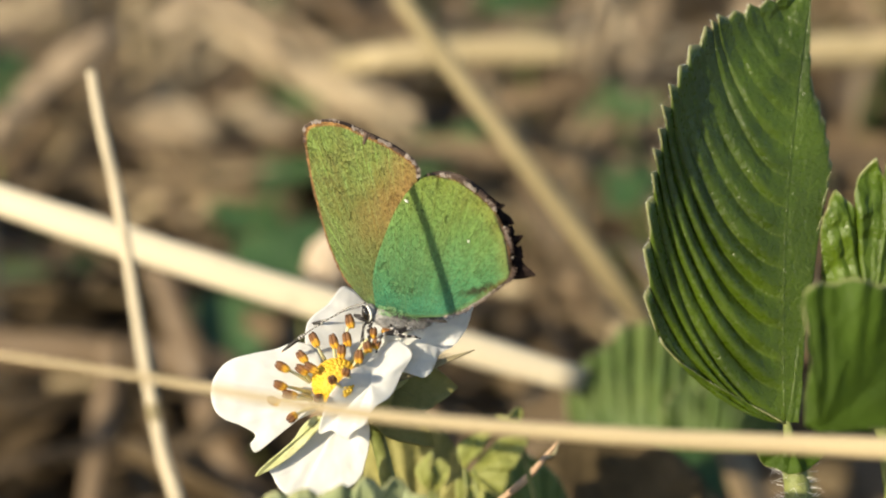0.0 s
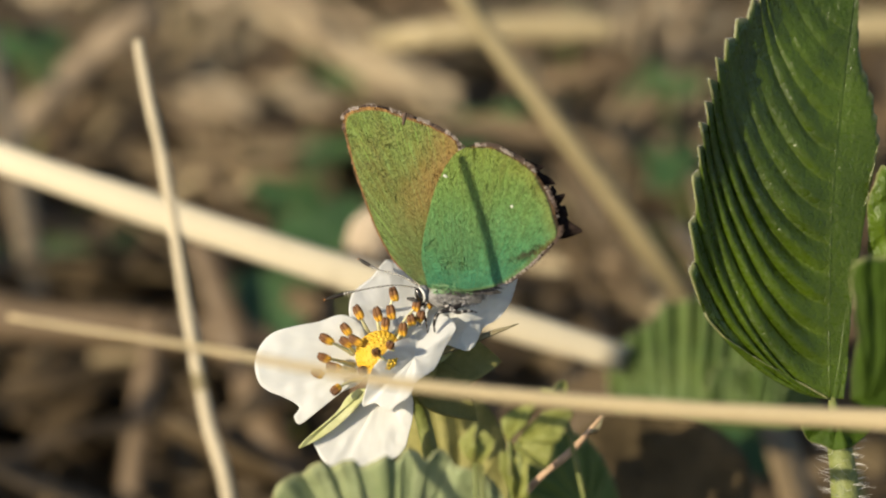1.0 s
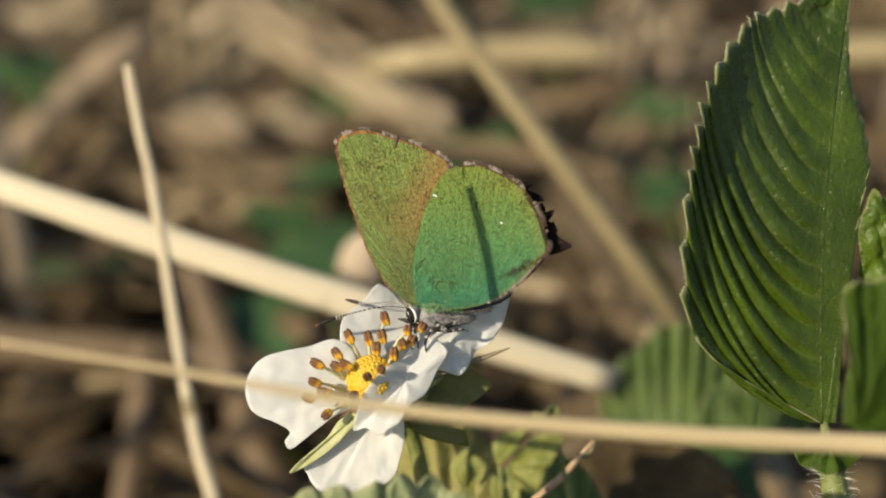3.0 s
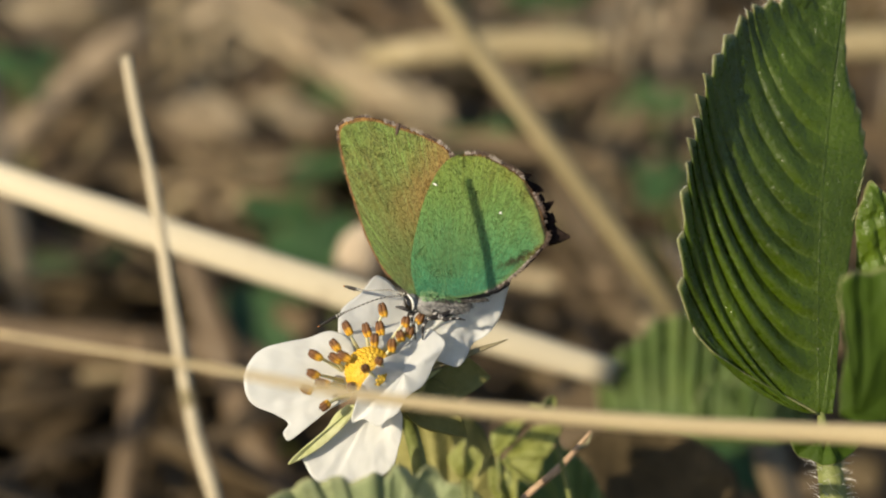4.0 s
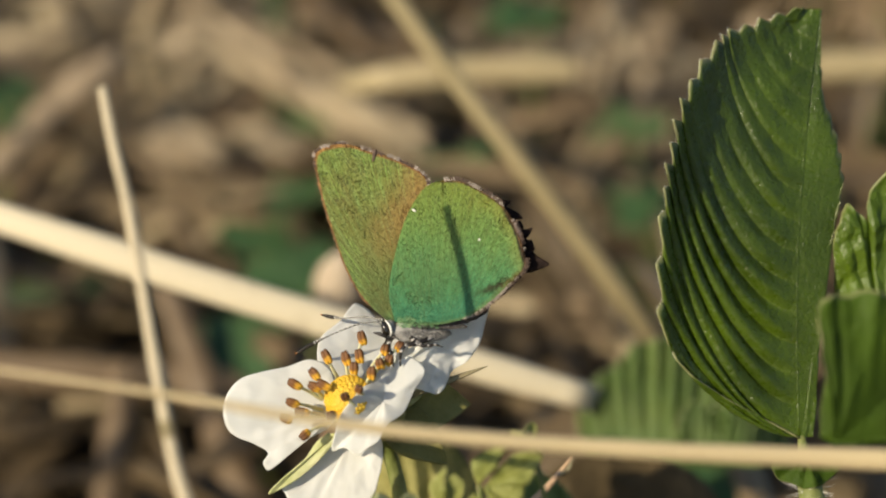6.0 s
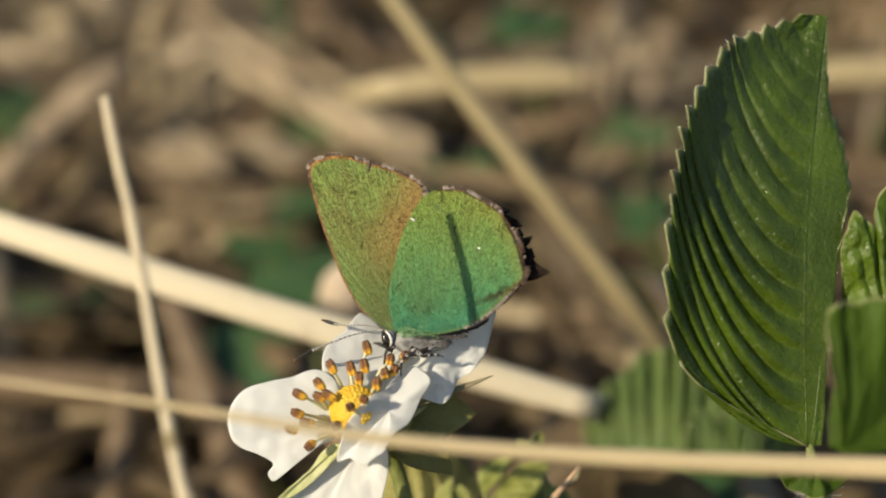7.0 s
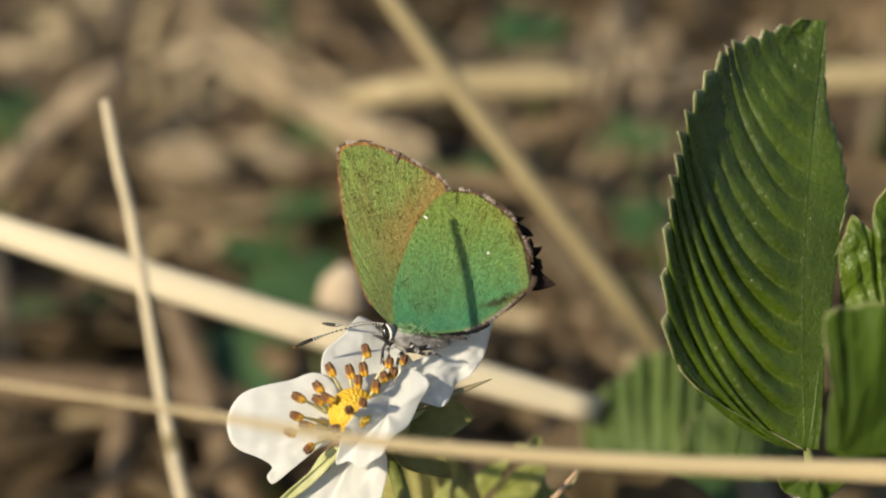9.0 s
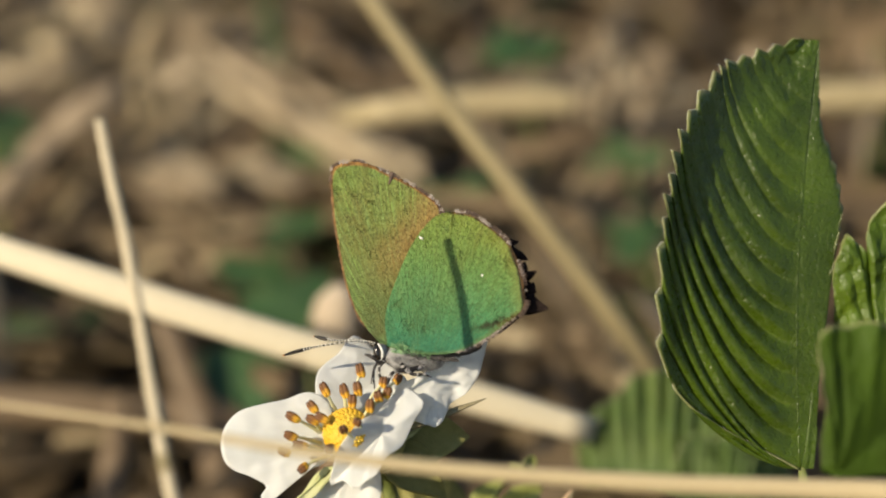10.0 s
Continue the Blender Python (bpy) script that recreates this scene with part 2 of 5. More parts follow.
def ground_material():
    n = Nodes("leaf_mould", 0.9, 0.15)
    ob = n.coords("Object")
    big, mid, fine = n.noise(ob, 9.0, 4), n.noise(ob, 60.0, 6), n.noise(ob, 400.0, 5)
    c = n.ramp(mid, [(0.30, (0.035, 0.024, 0.015)), (0.5, (0.075, 0.052, 0.032)), (0.72, (0.15, 0.11, 0.065))])
    c = n.mix(n.steps(big, 0.52, 0.68, 0, 0.5), c, (0.05, 0.08, 0.025))
    c = n.mix(n.steps(fine, 0.5, 0.75, 0, 0.35), c, (0.20, 0.15, 0.09))
    n.colour(c)
    n.bump(n.math("ADD", mid, n.math("MULTIPLY", fine, 0.4)), 0.8, 0.006)
    return n.mat


PETAL = petal_material()
LEAF = leaf_material("strawberry_leaf_green", (0.068, 0.114, 0.005), (0.035, 0.062, 0.0025), (0.13, 0.17, 0.02), 0.33, 0.24, 0.6)
LEAF_NEAR = leaf_material("matt_leaf_green", (0.050, 0.092, 0.006), (0.030, 0.056, 0.003), (0.07, 0.10, 0.012), 0.6, 0.16, 0.2)
# brighter copy of the leaf green, sunlight put into the colour
LEAF_LIT = leaf_material("lit_leaf_green", (0.125, 0.20, 0.013), (0.072, 0.122, 0.007), (0.15, 0.21, 0.03), 0.38, 0.3, 0.5)
LEAF_PALE = leaf_material("young_leaf_green", (0.33, 0.37, 0.19), (0.21, 0.265, 0.11), (0.46, 0.47, 0.30), 0.6, 0.25)
LEAF_NEW = leaf_material("unfolding_leaf_green", (0.36, 0.36, 0.10), (0.25, 0.27, 0.06), (0.42, 0.41, 0.17), 0.5, 0.35)
LEAF_MID = leaf_material("leaf_back_green", (0.125, 0.18, 0.045), (0.075, 0.13, 0.028), (0.27, 0.29, 0.12), 0.5, 0.25)
LEAF_LOW = leaf_material("low_leaf_green", (0.055, 0.12, 0.035), (0.03, 0.075, 0.022), (0.10, 0.15, 0.06), 0.55, 0.15)
STRAW = straw_material("bleached_straw", [(0.0, (0.54, 0.45, 0.30)), (1.0, (0.58, 0.49, 0.33))])
STRAW_PALE = straw_material("sun_bleached_stalk", [(0.0, (0.66, 0.575, 0.40)), (1.0, (0.70, 0.61, 0.43))])
STRAW_GOLD = straw_material("golden_stalk", [(0.0, (0.60, 0.47, 0.26)), (1.0, (0.64, 0.51, 0.29))])
STRAW_TAN = straw_material("tan_straw", [(0.0, (0.30, 0.24, 0.135)), (1.0, (0.35, 0.275, 0.16))])
STRAW_OLIVE = straw_material("olive_straw", [(0.0, (0.245, 0.200, 0.10)), (1.0, (0.285, 0.230, 0.118))])
STRAW_PINK = straw_material("weathered_straw", [(0.0, (0.264, 0.195, 0.120)), (1.0, (0.317, 0.240, 0.154))])
STRAW_DULL = straw_material("dull_straw", [(0.0, (0.330, 0.267, 0.144)), (1.0, (0.378, 0.302, 0.167))])
STRAW_BROWN = straw_material("brown_straw", [(0.0, (0.120, 0.080, 0.043)), (1.0, (0.154, 0.105, 0.058))])
LITTER = straw_material("dry_litter", [(0.0, (0.119, 0.080, 0.042)), (0.35, (0.162, 0.113, 0.060)), (0.7, (0.209, 0.152, 0.081)), (0.9, (0.275, 0.209, 0.116)), (1.0, (0.370, 0.291, 0.166))], 0.6)
# litter browns darkened to stand for the shade under the plants
SHADED_LITTER = straw_material("damp_litter", [(0.0, (0.057, 0.039, 0.019)), (0.5, (0.084, 0.058, 0.029)), (0.9, (0.109, 0.077, 0.039)), (1.0, (0.143, 0.107, 0.056))], 0.6)
PALE_LITTER = straw_material("bleached_litter", [(0.0, (0.244, 0.182, 0.110)), (0.6, (0.338, 0.264, 0.166)), (1.0, (0.470, 0.384, 0.248))], 0.6)
GREEN_LITTER = straw_material("green_moss_blades", [(0.0, (0.02, 0.045, 0.012)), (0.6, (0.05, 0.085, 0.025)), (1.0, (0.09, 0.12, 0.03))], 0.6)
WING_FORE = wing_material("forewing_green", True)
WING_HIND = wing_material("hindwing_green", False)
WING_DARK = plain("wing_upperside_brown", (0.02, 0.012, 0.008), (0.05, 0.03, 0.02), 900, 0.6)
TAIL = plain("tail_black", (0.010, 0.007, 0.006), (0.03, 0.02, 0.016), 1500, 0.9, 0.05)
RIM = plain("wing_rim_brown", (0.16, 0.080, 0.032), (0.29, 0.155, 0.07), 2500, 0.6)
FRINGE_PALE = plain("fringe_pale", (0.22, 0.18, 0.145), (0.42, 0.36, 0.31), 3000, 0.8)
FRINGE_DARK = plain("fringe_dark", (0.05, 0.032, 0.022), (0.14, 0.095, 0.07), 3000, 0.8)
FUR = plain("grey_fur", (0.12, 0.115, 0.11), (0.34, 0.33, 0.315), 1500, 0.85)
FUR_GREEN = plain("green_fur", (0.10, 0.28, 0.12), (0.28, 0.40, 0.20), 1500, 0.8)
FUR_DARK = plain("dark_fur", (0.03, 0.028, 0.026), (0.10, 0.09, 0.085), 1500, 0.8)
EYE = plain("eye_black", (0.008, 0.007, 0.006), (0.02, 0.016, 0.012), 4000, 0.2, 0.6, 0.1)
WHITE_SCALE = plain("white_scale", (0.60, 0.58, 0.54), (0.78, 0.76, 0.72), 3000, 0.7)
LEG = banded_material()
ANTENNA = antenna_material()
ANTHER = anther_material()
FILAMENT = plain("filament_cream", (0.74, 0.70, 0.40), (0.82, 0.79, 0.54), 900, 0.5, 0.3, 0.1, 0.3, (0.6, 0.6, 0.25))
YELLOW = plain("receptacle_yellow", (0.80, 0.50, 0.03), (0.85, 0.60, 0.08), 1200, 0.55, 0.3, 0.4, 0.3, (0.8, 0.5, 0.05))
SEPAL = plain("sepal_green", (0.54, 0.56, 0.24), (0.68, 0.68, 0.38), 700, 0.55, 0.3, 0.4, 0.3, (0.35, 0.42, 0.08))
# sepal green darkened, with the shade behind the flower in the colour
SEPAL_SHADED = plain("shaded_calyx_green", (0.22, 0.205, 0.06), (0.31, 0.285, 0.095), 700, 0.6, 0.3, 0.4, 0.2, (0.15, 0.2, 0.03))
SEPAL_DRY = plain("withered_sepal", (0.16, 0.13, 0.07), (0.30, 0.27, 0.16), 900, 0.7)
STALK = plain("stalk_green", (0.115, 0.14, 0.033), (0.21, 0.225, 0.075), 600, 0.5, 0.35, 0.3)
HAIR = plain("white_hair", (0.62, 0.60, 0.55), (0.78, 0.76, 0.70), 3000, 0.5)
STALK_BROWN = plain("brown_stalk", (0.34, 0.21, 0.12), (0.52, 0.36, 0.22), 700, 0.6)
PALE_BRACT = plain("pale_dry_leaf", (0.45, 0.35, 0.24), (0.57, 0.465, 0.34), 300, 0.6, 0.3, 0.3, 0.2, (0.5, 0.4, 0.25))
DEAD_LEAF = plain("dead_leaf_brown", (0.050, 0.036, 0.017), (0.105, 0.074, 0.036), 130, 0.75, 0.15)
GROUND = ground_material()

# ---- building helpers ----
ORIGIN = {}


def vec(p):
    return Vector(p)


def thing(name, base, label, category, group="", kind=""):
    """An empty at the base of a thing, turned as the subject's frame is."""
    ob = new(name)
    ob.empty_display_size = 0.002
    ORIGIN[ob] = vec(base)
    ob.matrix_world = VP @ Matrix.Translation(vec(base) * MM)
    return tagged(ob, label, category, group, kind)


def mesh_of(name, bm, material, origin, smooth=True):
    me = bpy.data.meshes.new(name)
    for v in bm.verts:
        v.co = (v.co - origin) * MM
    bmesh.ops.recalc_face_normals(bm, faces=bm.faces)
    for f in bm.faces:
        f.smooth = smooth
    bm.to_mesh(me)
    bm.free()
    me.materials.append(material)
    return me


def part(name, bm, material, parent, label="", pivot=None, smooth=True):
    """Links a bmesh, in mm, as one mesh under a thing or a part."""
    org = vec(pivot) if pivot is not None else ORIGIN[parent].copy()
    ob = new(name, mesh_of(name, bm, material, org, smooth))
    ob.parent = parent
    ob.location = (org - ORIGIN[parent]) * MM
    ORIGIN[ob] = org
    return tagged(ob, label) if label else ob


def solo(name, bm, material, base, label, category, group="", kind="", smooth=True):
    """A thing that is one mesh."""
    ob = new(name, mesh_of(name, bm, material, vec(base), smooth))
    ORIGIN[ob] = vec(base)
    ob.matrix_world = VP @ Matrix.Translation(vec(base) * MM)
    return tagged(ob, label, category, group, kind)


def thicken(ob, mm):
    m = ob.modifiers.new("thickness", "SOLIDIFY")
    m.thickness, m.offset = mm * MM, 0.0
    return ob


def ground_y(z):
    """The height of the ground in the subject's frame, at depth z."""
    return -(FLOWER_HEIGHT / MM + z * math.sin(radians(PITCH))) / math.cos(radians(PITCH))


def on_ground(x, z):
    return (x, ground_y(z), z)


def spline(points, count):
    """Points along a smooth curve through the given ones, spaced by their distances."""
    p = [vec(q) for q in points]
    p = [p[0] * 2 - p[1]] + p + [p[-1] * 2 - p[-2]]
    t = [0.0]
    for a, b in zip(p, p[1:]):
        t.append(t[-1] + max(1e-6, (b - a).length) ** 0.5)
    out, n = [], len(p) - 3
    for i in range(count):
        s = i / (count - 1) * n
        k = min(int(s), n - 1)
        x = t[k + 1] + (s - k) * (t[k + 2] - t[k + 1])

        def mixed(a, b, ta, tb):
            return a * ((tb - x) / (tb - ta)) + b * ((x - ta) / (tb - ta))

        t0, t1, t2, t3 = t[k:k + 4]
        a1, a2, a3 = mixed(p[k], p[k + 1], t0, t1), mixed(p[k + 1], p[k + 2], t1, t2), mixed(p[k + 2], p[k + 3], t2, t3)
        out.append(mixed(mixed(a1, a2, t0, t2), mixed(a2, a3, t1, t3), t1, t2))
    return out


def keyed(keys, f):
    """A value between evenly spaced keys."""
    s = max(0.0, min(1.0, f)) * (len(keys) - 1)
    k = min(int(s), len(keys) - 2)
    g = s - k
    return keys[k] * (1 - g) + keys[k + 1] * g


def tube(bm, points, widths, count=24, sides=8, flat=1.0, face=(0, 0, 1), rough=0.0, closed=True):
    """A stalk along a curve. widths: diameters on the way; flat: depth over width; face: where the flat side looks."""
    uv = bm.loops.layers.uv.verify()
    line = spline(points, count)
    rows, seed = [], random.random() * 100
    for i, c in enumerate(line):
        d = (line[min(i + 1, count - 1)] - line[max(i - 1, 0)]).normalized()
        s = d.cross(vec(face))
        s = s.normalized() if s.length > 1e-4 else d.orthogonal().normalized()
        n = s.cross(d)
        w = 0.5 * keyed(widths, i / (count - 1))
        w *= 1 + rough * noise.noise(vec((seed, i * 0.31, 0)))
        row = []
        for k in range(sides):
            a = 2 * math.pi * k / sides
            r = 1 + rough * 0.6 * noise.noise(vec((seed + k * 1.7, i * 0.12, 3)))
            row.append(bm.verts.new(c + (s * math.cos(a) + n * math.sin(a) * flat) * w * r))
        rows.append(row)
    for i in range(count - 1):
        for k in range(sides):
            f = bm.faces.new((rows[i][k], rows[i][(k + 1) % sides], rows[i + 1][(k + 1) % sides], rows[i + 1][k]))
            for lp, (a, b) in zip(f.loops, ((k, i), (k + 1, i), (k + 1, i + 1), (k, i + 1))):
                lp[uv].uv = (a / sides, b / (count - 1))
    if closed:
        bm.faces.new(rows[0][::-1])
        bm.faces.new(rows[-1])
    return line


def ball(bm, centre, axis, length, width, depth=None, segments=12, rings=8, lump=0.0):
    """An ellipsoid, long along axis; v runs from its root to its tip."""
    uv = bm.loops.layers.uv.verify()
    a = vec(axis).normalized()
    s = a.cross(vec((0, 0, 1)))
    s = s.normalized() if s.length > 1e-3 else vec((1, 0, 0))
    n = s.cross(a)
    depth = depth or width
    rows = []
    for i in range(rings + 1):
        t = math.pi * i / rings
        row = []
        for k in range(segments):
            p = 2 * math.pi * k / segments
            q = a * (-math.cos(t) * length / 2) + (s * math.cos(p) * width + n * math.sin(p) * depth) * (math.sin(t) / 2)
            q *= 1 + lump * noise.noise(q * 2.2 + vec(centre))
            row.append(bm.verts.new(vec(centre) + q))
        rows.append(row)
    for i in range(rings):
        for k in range(segments):
            f = bm.faces.new((rows[i][k], rows[i][(k + 1) % segments], rows[i + 1][(k + 1) % segments], rows[i + 1][k]))
            for lp, (x, y) in zip(f.loops, ((k, i), (k + 1, i), (k + 1, i + 1), (k, i + 1))):
                lp[uv].uv = (x / segments, y / rings)
    bmesh.ops.remove_doubles(bm, verts=rows[0] + rows[-1], dist=1e-5)


def sheet(bm, count_u, count_v, place, texture):
    """A grid of faces: place(u, v) in mm, texture(u, v)."""
    uv = bm.loops.layers.uv.verify()
    grid = [[bm.verts.new(place(i / count_u, j / count_v)) for j in range(count_v + 1)] for i in range(count_u + 1)]
    for i in range(count_u):
        for j in range(count_v):
            f = bm.faces.new((grid[i][j], grid[i + 1][j], grid[i + 1][j + 1], grid[i][j + 1]))
            for lp, (a, b) in zip(f.loops, ((i, j), (i + 1, j), (i + 1, j + 1), (i, j + 1))):
                lp[uv].uv = texture(a / count_u, b / count_v)


def hairs(bm, points, out, length, width, count, spread=0.6, bend=0.4):
    """Short bent hairs from places along a line; out(i) gives where they point."""
    for i in range(count):
        p = points(i)
        d = (out(i) + vec((random.gauss(0, spread), random.gauss(0, spread), random.gauss(0, spread))) * 0.5).normalized()
        l = length * random.uniform(0.5, 1.15)
        side = d.cross(vec((0.3, 0.2, 1))).normalized() * width
        sag = vec((random.gauss(0, bend), random.gauss(0, bend), random.gauss(0, bend))) * l * 0.5
        m, e = p + d * l * 0.55, p + d * l + sag
        a, b, c, f, g = (bm.verts.new(q) for q in (p - side, p + side, m + side * 0.7, m - side * 0.7, e))
        bm.faces.new((a, b, c, f))
        bm.faces.new((f, c, g))


# ---- leaves ----
FULL = (0.0, 0.38, 0.72, 0.92, 1.0, 0.99, 0.95, 0.88, 0.74, 0.50, 0.16)


def half_leaf(bm, base, tip, side, lift, width, veins, pleat, tooth, shape=FULL, sweep=0.40, bow=0.0, across=16, along=16, fan=3, sway=0.0):
    """One half of a toothed strawberry leaflet with pleats between its side veins.
    side: from the midrib to the edge; lift: the way the upper face looks; fan: the veins that spring from the base."""
    base, tip, side, lift = vec(base), vec(tip), vec(side).normalized(), vec(lift).normalized()
    mid = tip - base
    total = veins + fan

    def place(u, v):
        s = u * total
        a = max(0.0, (s - fan) / veins)
        if s < fan:
            q = s / fan * sweep
        elif a < 0.55:
            q = sweep + a * (0.90 - sweep) / 0.55
        else:
            q = 0.90 + (a - 0.55) / 0.45 * 0.10
        h = a + (q - a) * v ** 1.35
        k = math.floor(s)
        f = s - k
        odd = noise.noise(vec((k * 1.37 + width, 5.5, 1.1)))
        saw = ((f / 0.68 if f < 0.68 else (1 - f) / 0.32) - 0.45) * (1.0 + 0.8 * odd)
        w = width * keyed(shape, q)
        reach = v ** 0.80 * (w + tooth * saw * max(0.0, v - 0.86) / 0.14 * min(1.0, w / width * 1.6))
        wander = 0.10 * noise.noise(vec((k * 2.1, v * 3.0, width)))
        g = min(1.0, max(0.0, f + wander * math.sin(math.pi * f)))
        fold = math.sin(math.pi / 2 * g / 0.34) ** 1.2 if g < 0.34 else math.cos(math.pi / 2 * (g - 0.34) / 0.66) ** 1.3
        ridge = (fold - 0.5) * pleat * (1 + 0.7 * odd) * min(1, v * 7) * (1 - 0.45 * v) * min(1, w / width * 1.3) * (0.0 if s < 1 else 0.2 if s < 2 else 0.6 if s < 3 else 1.0) * (1.0 - 1.2 * max(0.0, min(h, 0.95) - 0.42))
        arch = bow * reach ** 3 / width ** 2 * (0.7 + 1.9 * h)
        edge = mid.normalized() * (tooth * saw * 0.5 * max(0.0, v - 0.86) / 0.14)
        wave = 0.04 * width * min(1.0, v * 2.5) * noise.noise(vec((u * 4, v * 2, width))) + 0.22 * pleat * min(1.0, v * 4) * noise.noise(vec((u * total * 3.0, v * 22, width)))
        return base + mid * h + vec((-sway * math.sin(math.pi * min(1.0, h)), 0, 0)) + side * reach + lift * (ridge + arch + wave) + edge

    sheet(bm, total * across, along, place, lambda u, v: (u * total, v))
    return [place(i / 400, 1.0) for i in range(401)]


def leaflet(parent, base, tip, side_a, lift_a, wide_a, side_b, lift_b, wide_b, veins, pleat, tooth, material, label="", bow=0.0, shape=FULL, fine=16, sweep=0.40, shape_b=None, fan=3, hairy=0, sway=0.0, rib=1.0):
    bm = bmesh.new()
    margin = half_leaf(bm, base, tip, side_a, lift_a, wide_a, veins, pleat, tooth, shape, sweep, bow, fine, 16, fan, sway)
    half_leaf(bm, base, tip, side_b, lift_b, wide_b, veins, pleat * (1.0 if wide_b > 0.5 * wide_a else 0.0), tooth if wide_b > 0.5 * wide_a else tooth * 0.35, shape_b or shape, sweep, min(bow, 0.0), fine, 16, fan, sway)
    bmesh.ops.remove_doubles(bm, verts=bm.verts[:], dist=0.004)
    b, t = vec(base), vec(tip)
    leaf = thicken(part("leaflet", bm, material, parent, label), 0.16)
    bm = bmesh.new()
    up = (vec(lift_a).normalized() + vec(lift_b).normalized()).normalized()
    back = up * 0.02 * wide_a ** 0.5
    tube(bm, [b + back, *(b * (1 - f) + t * f + back - vec((sway * math.sin(math.pi * f), 0, 0)) for f in (0.25, 0.5, 0.75)), t + back], (0.12 * rib * wide_a ** 0.5, 0.09 * rib * wide_a ** 0.5, 0.06 * rib), 24, 10, 0.4, up)
    part("midrib", bm, material, leaf)
    if hairy:
        bm = bmesh.new()
        hairs(bm, lambda i: margin[(i * 37) % 380], lambda i: vec(side_a) + vec((0, 0.5, 0.2)), 0.24, 0.011, hairy, 0.7)
        part("hair", bm, HAIR, leaf, "short white hairs along the margin")
    return leaf


def blade(name, parent, base, outline, material, label="", pleats=0, pleat=0.0, ruffle=0.0, bulge=0.0, step=6, rings=18, thick=0.12, seed=0.0, skew=0.5, focus=None):
    """A thin petal or leaf: it spreads from its base to a rim through the given points, with pleats that run out from the base,
    or from a focus farther off (then pleats is their number for each radian)."""
    base = vec(base)
    count = len(outline) * step
    ring = spline([*outline, outline[0]], count + 1)
    face = vec((0, 0, 0))
    for a, b in zip(ring, ring[1:]):
        face += (a - base).cross(b - base)
    face = face.normalized() if face.z > 0 else -face.normalized()

    def place(u, v):
        o = ring[min(count, round(u * count))]
        p = base + (o - base) * v
        lift = bulge * math.sin(math.pi * v)
        if pleats:
            turn = u * pleats if focus is None else math.atan2(p.x - focus[0], p.y - focus[1]) * pleats
            turn += 0.45 * noise.noise(vec((turn * 0.7, seed, 2.0)))
            f = turn % 1.0
            lift += pleat * ((f / skew if f < skew else (1 - f) / (1 - skew)) - 0.5) * v ** 0.8
        q = p * 0.35 + vec((seed, seed, seed))
        lift += ruffle * v * (noise.noise(q) + 0.45 * noise.noise(q * 2.7) + 0.16 * noise.noise(q * 7.0))
        return p + face * lift

    bm = bmesh.new()
    sheet(bm, count, rings, place, lambda u, v: (u * (pleats or 1), v))
    bmesh.ops.remove_doubles(bm, verts=bm.verts[:], dist=0.002)
    return thicken(part(name, bm, material, parent, label), thick)


# ---- ground ----
bm = bmesh.new()
NEAR, STEPS = 0.9, 90
vs = [[bm.verts.new((NEAR * (2 * i / STEPS - 1), NEAR * (2 * j / STEPS - 1) + 0.2, 0)) for j in range(STEPS + 1)] for i in range(STEPS + 1)]
for row in vs:
    for v in row:
        v.co.z = 0.005 * noise.noise(v.co * 11) + 0.002 * noise.noise(v.co * 45) - 0.004
for i in range(STEPS):
    for j in range(STEPS):
        bm.faces.new((vs[i][j], vs[i + 1][j], vs[i + 1][j + 1], vs[i][j + 1]))
rim = [vs[i][0] for i in range(STEPS)] + [vs[STEPS][j] for j in range(STEPS)] + [vs[i][STEPS] for i in range(STEPS, 0, -1)] + [vs[0][j] for j in range(STEPS, 0, -1)]
for reach in (3.0, 30.0, 400.0):
    outer = [bm.verts.new((v.co.x * reach / NEAR if reach < 5 else v.co.x * 11, (v.co.y if reach < 5 else v.co.y) * (reach / NEAR if reach < 5 else 11), -0.004)) for v in rim]
    for k in range(len(rim)):
        bm.faces.new((rim[k], outer[k], outer[(k + 1) % len(rim)], rim[(k + 1) % len(rim)]))
    rim = outer
me = bpy.data.meshes.new("ground")
bmesh.ops.recalc_face_normals(bm, faces=bm.faces)
bm.to_mesh(me)
bm.free()
me.materials.append(GROUND)
for f in me.polygons:
    f.use_smooth = True
tagged(new("ground", me), "brown leaf mould and bare soil under dry grass", "ground", kind="structure")


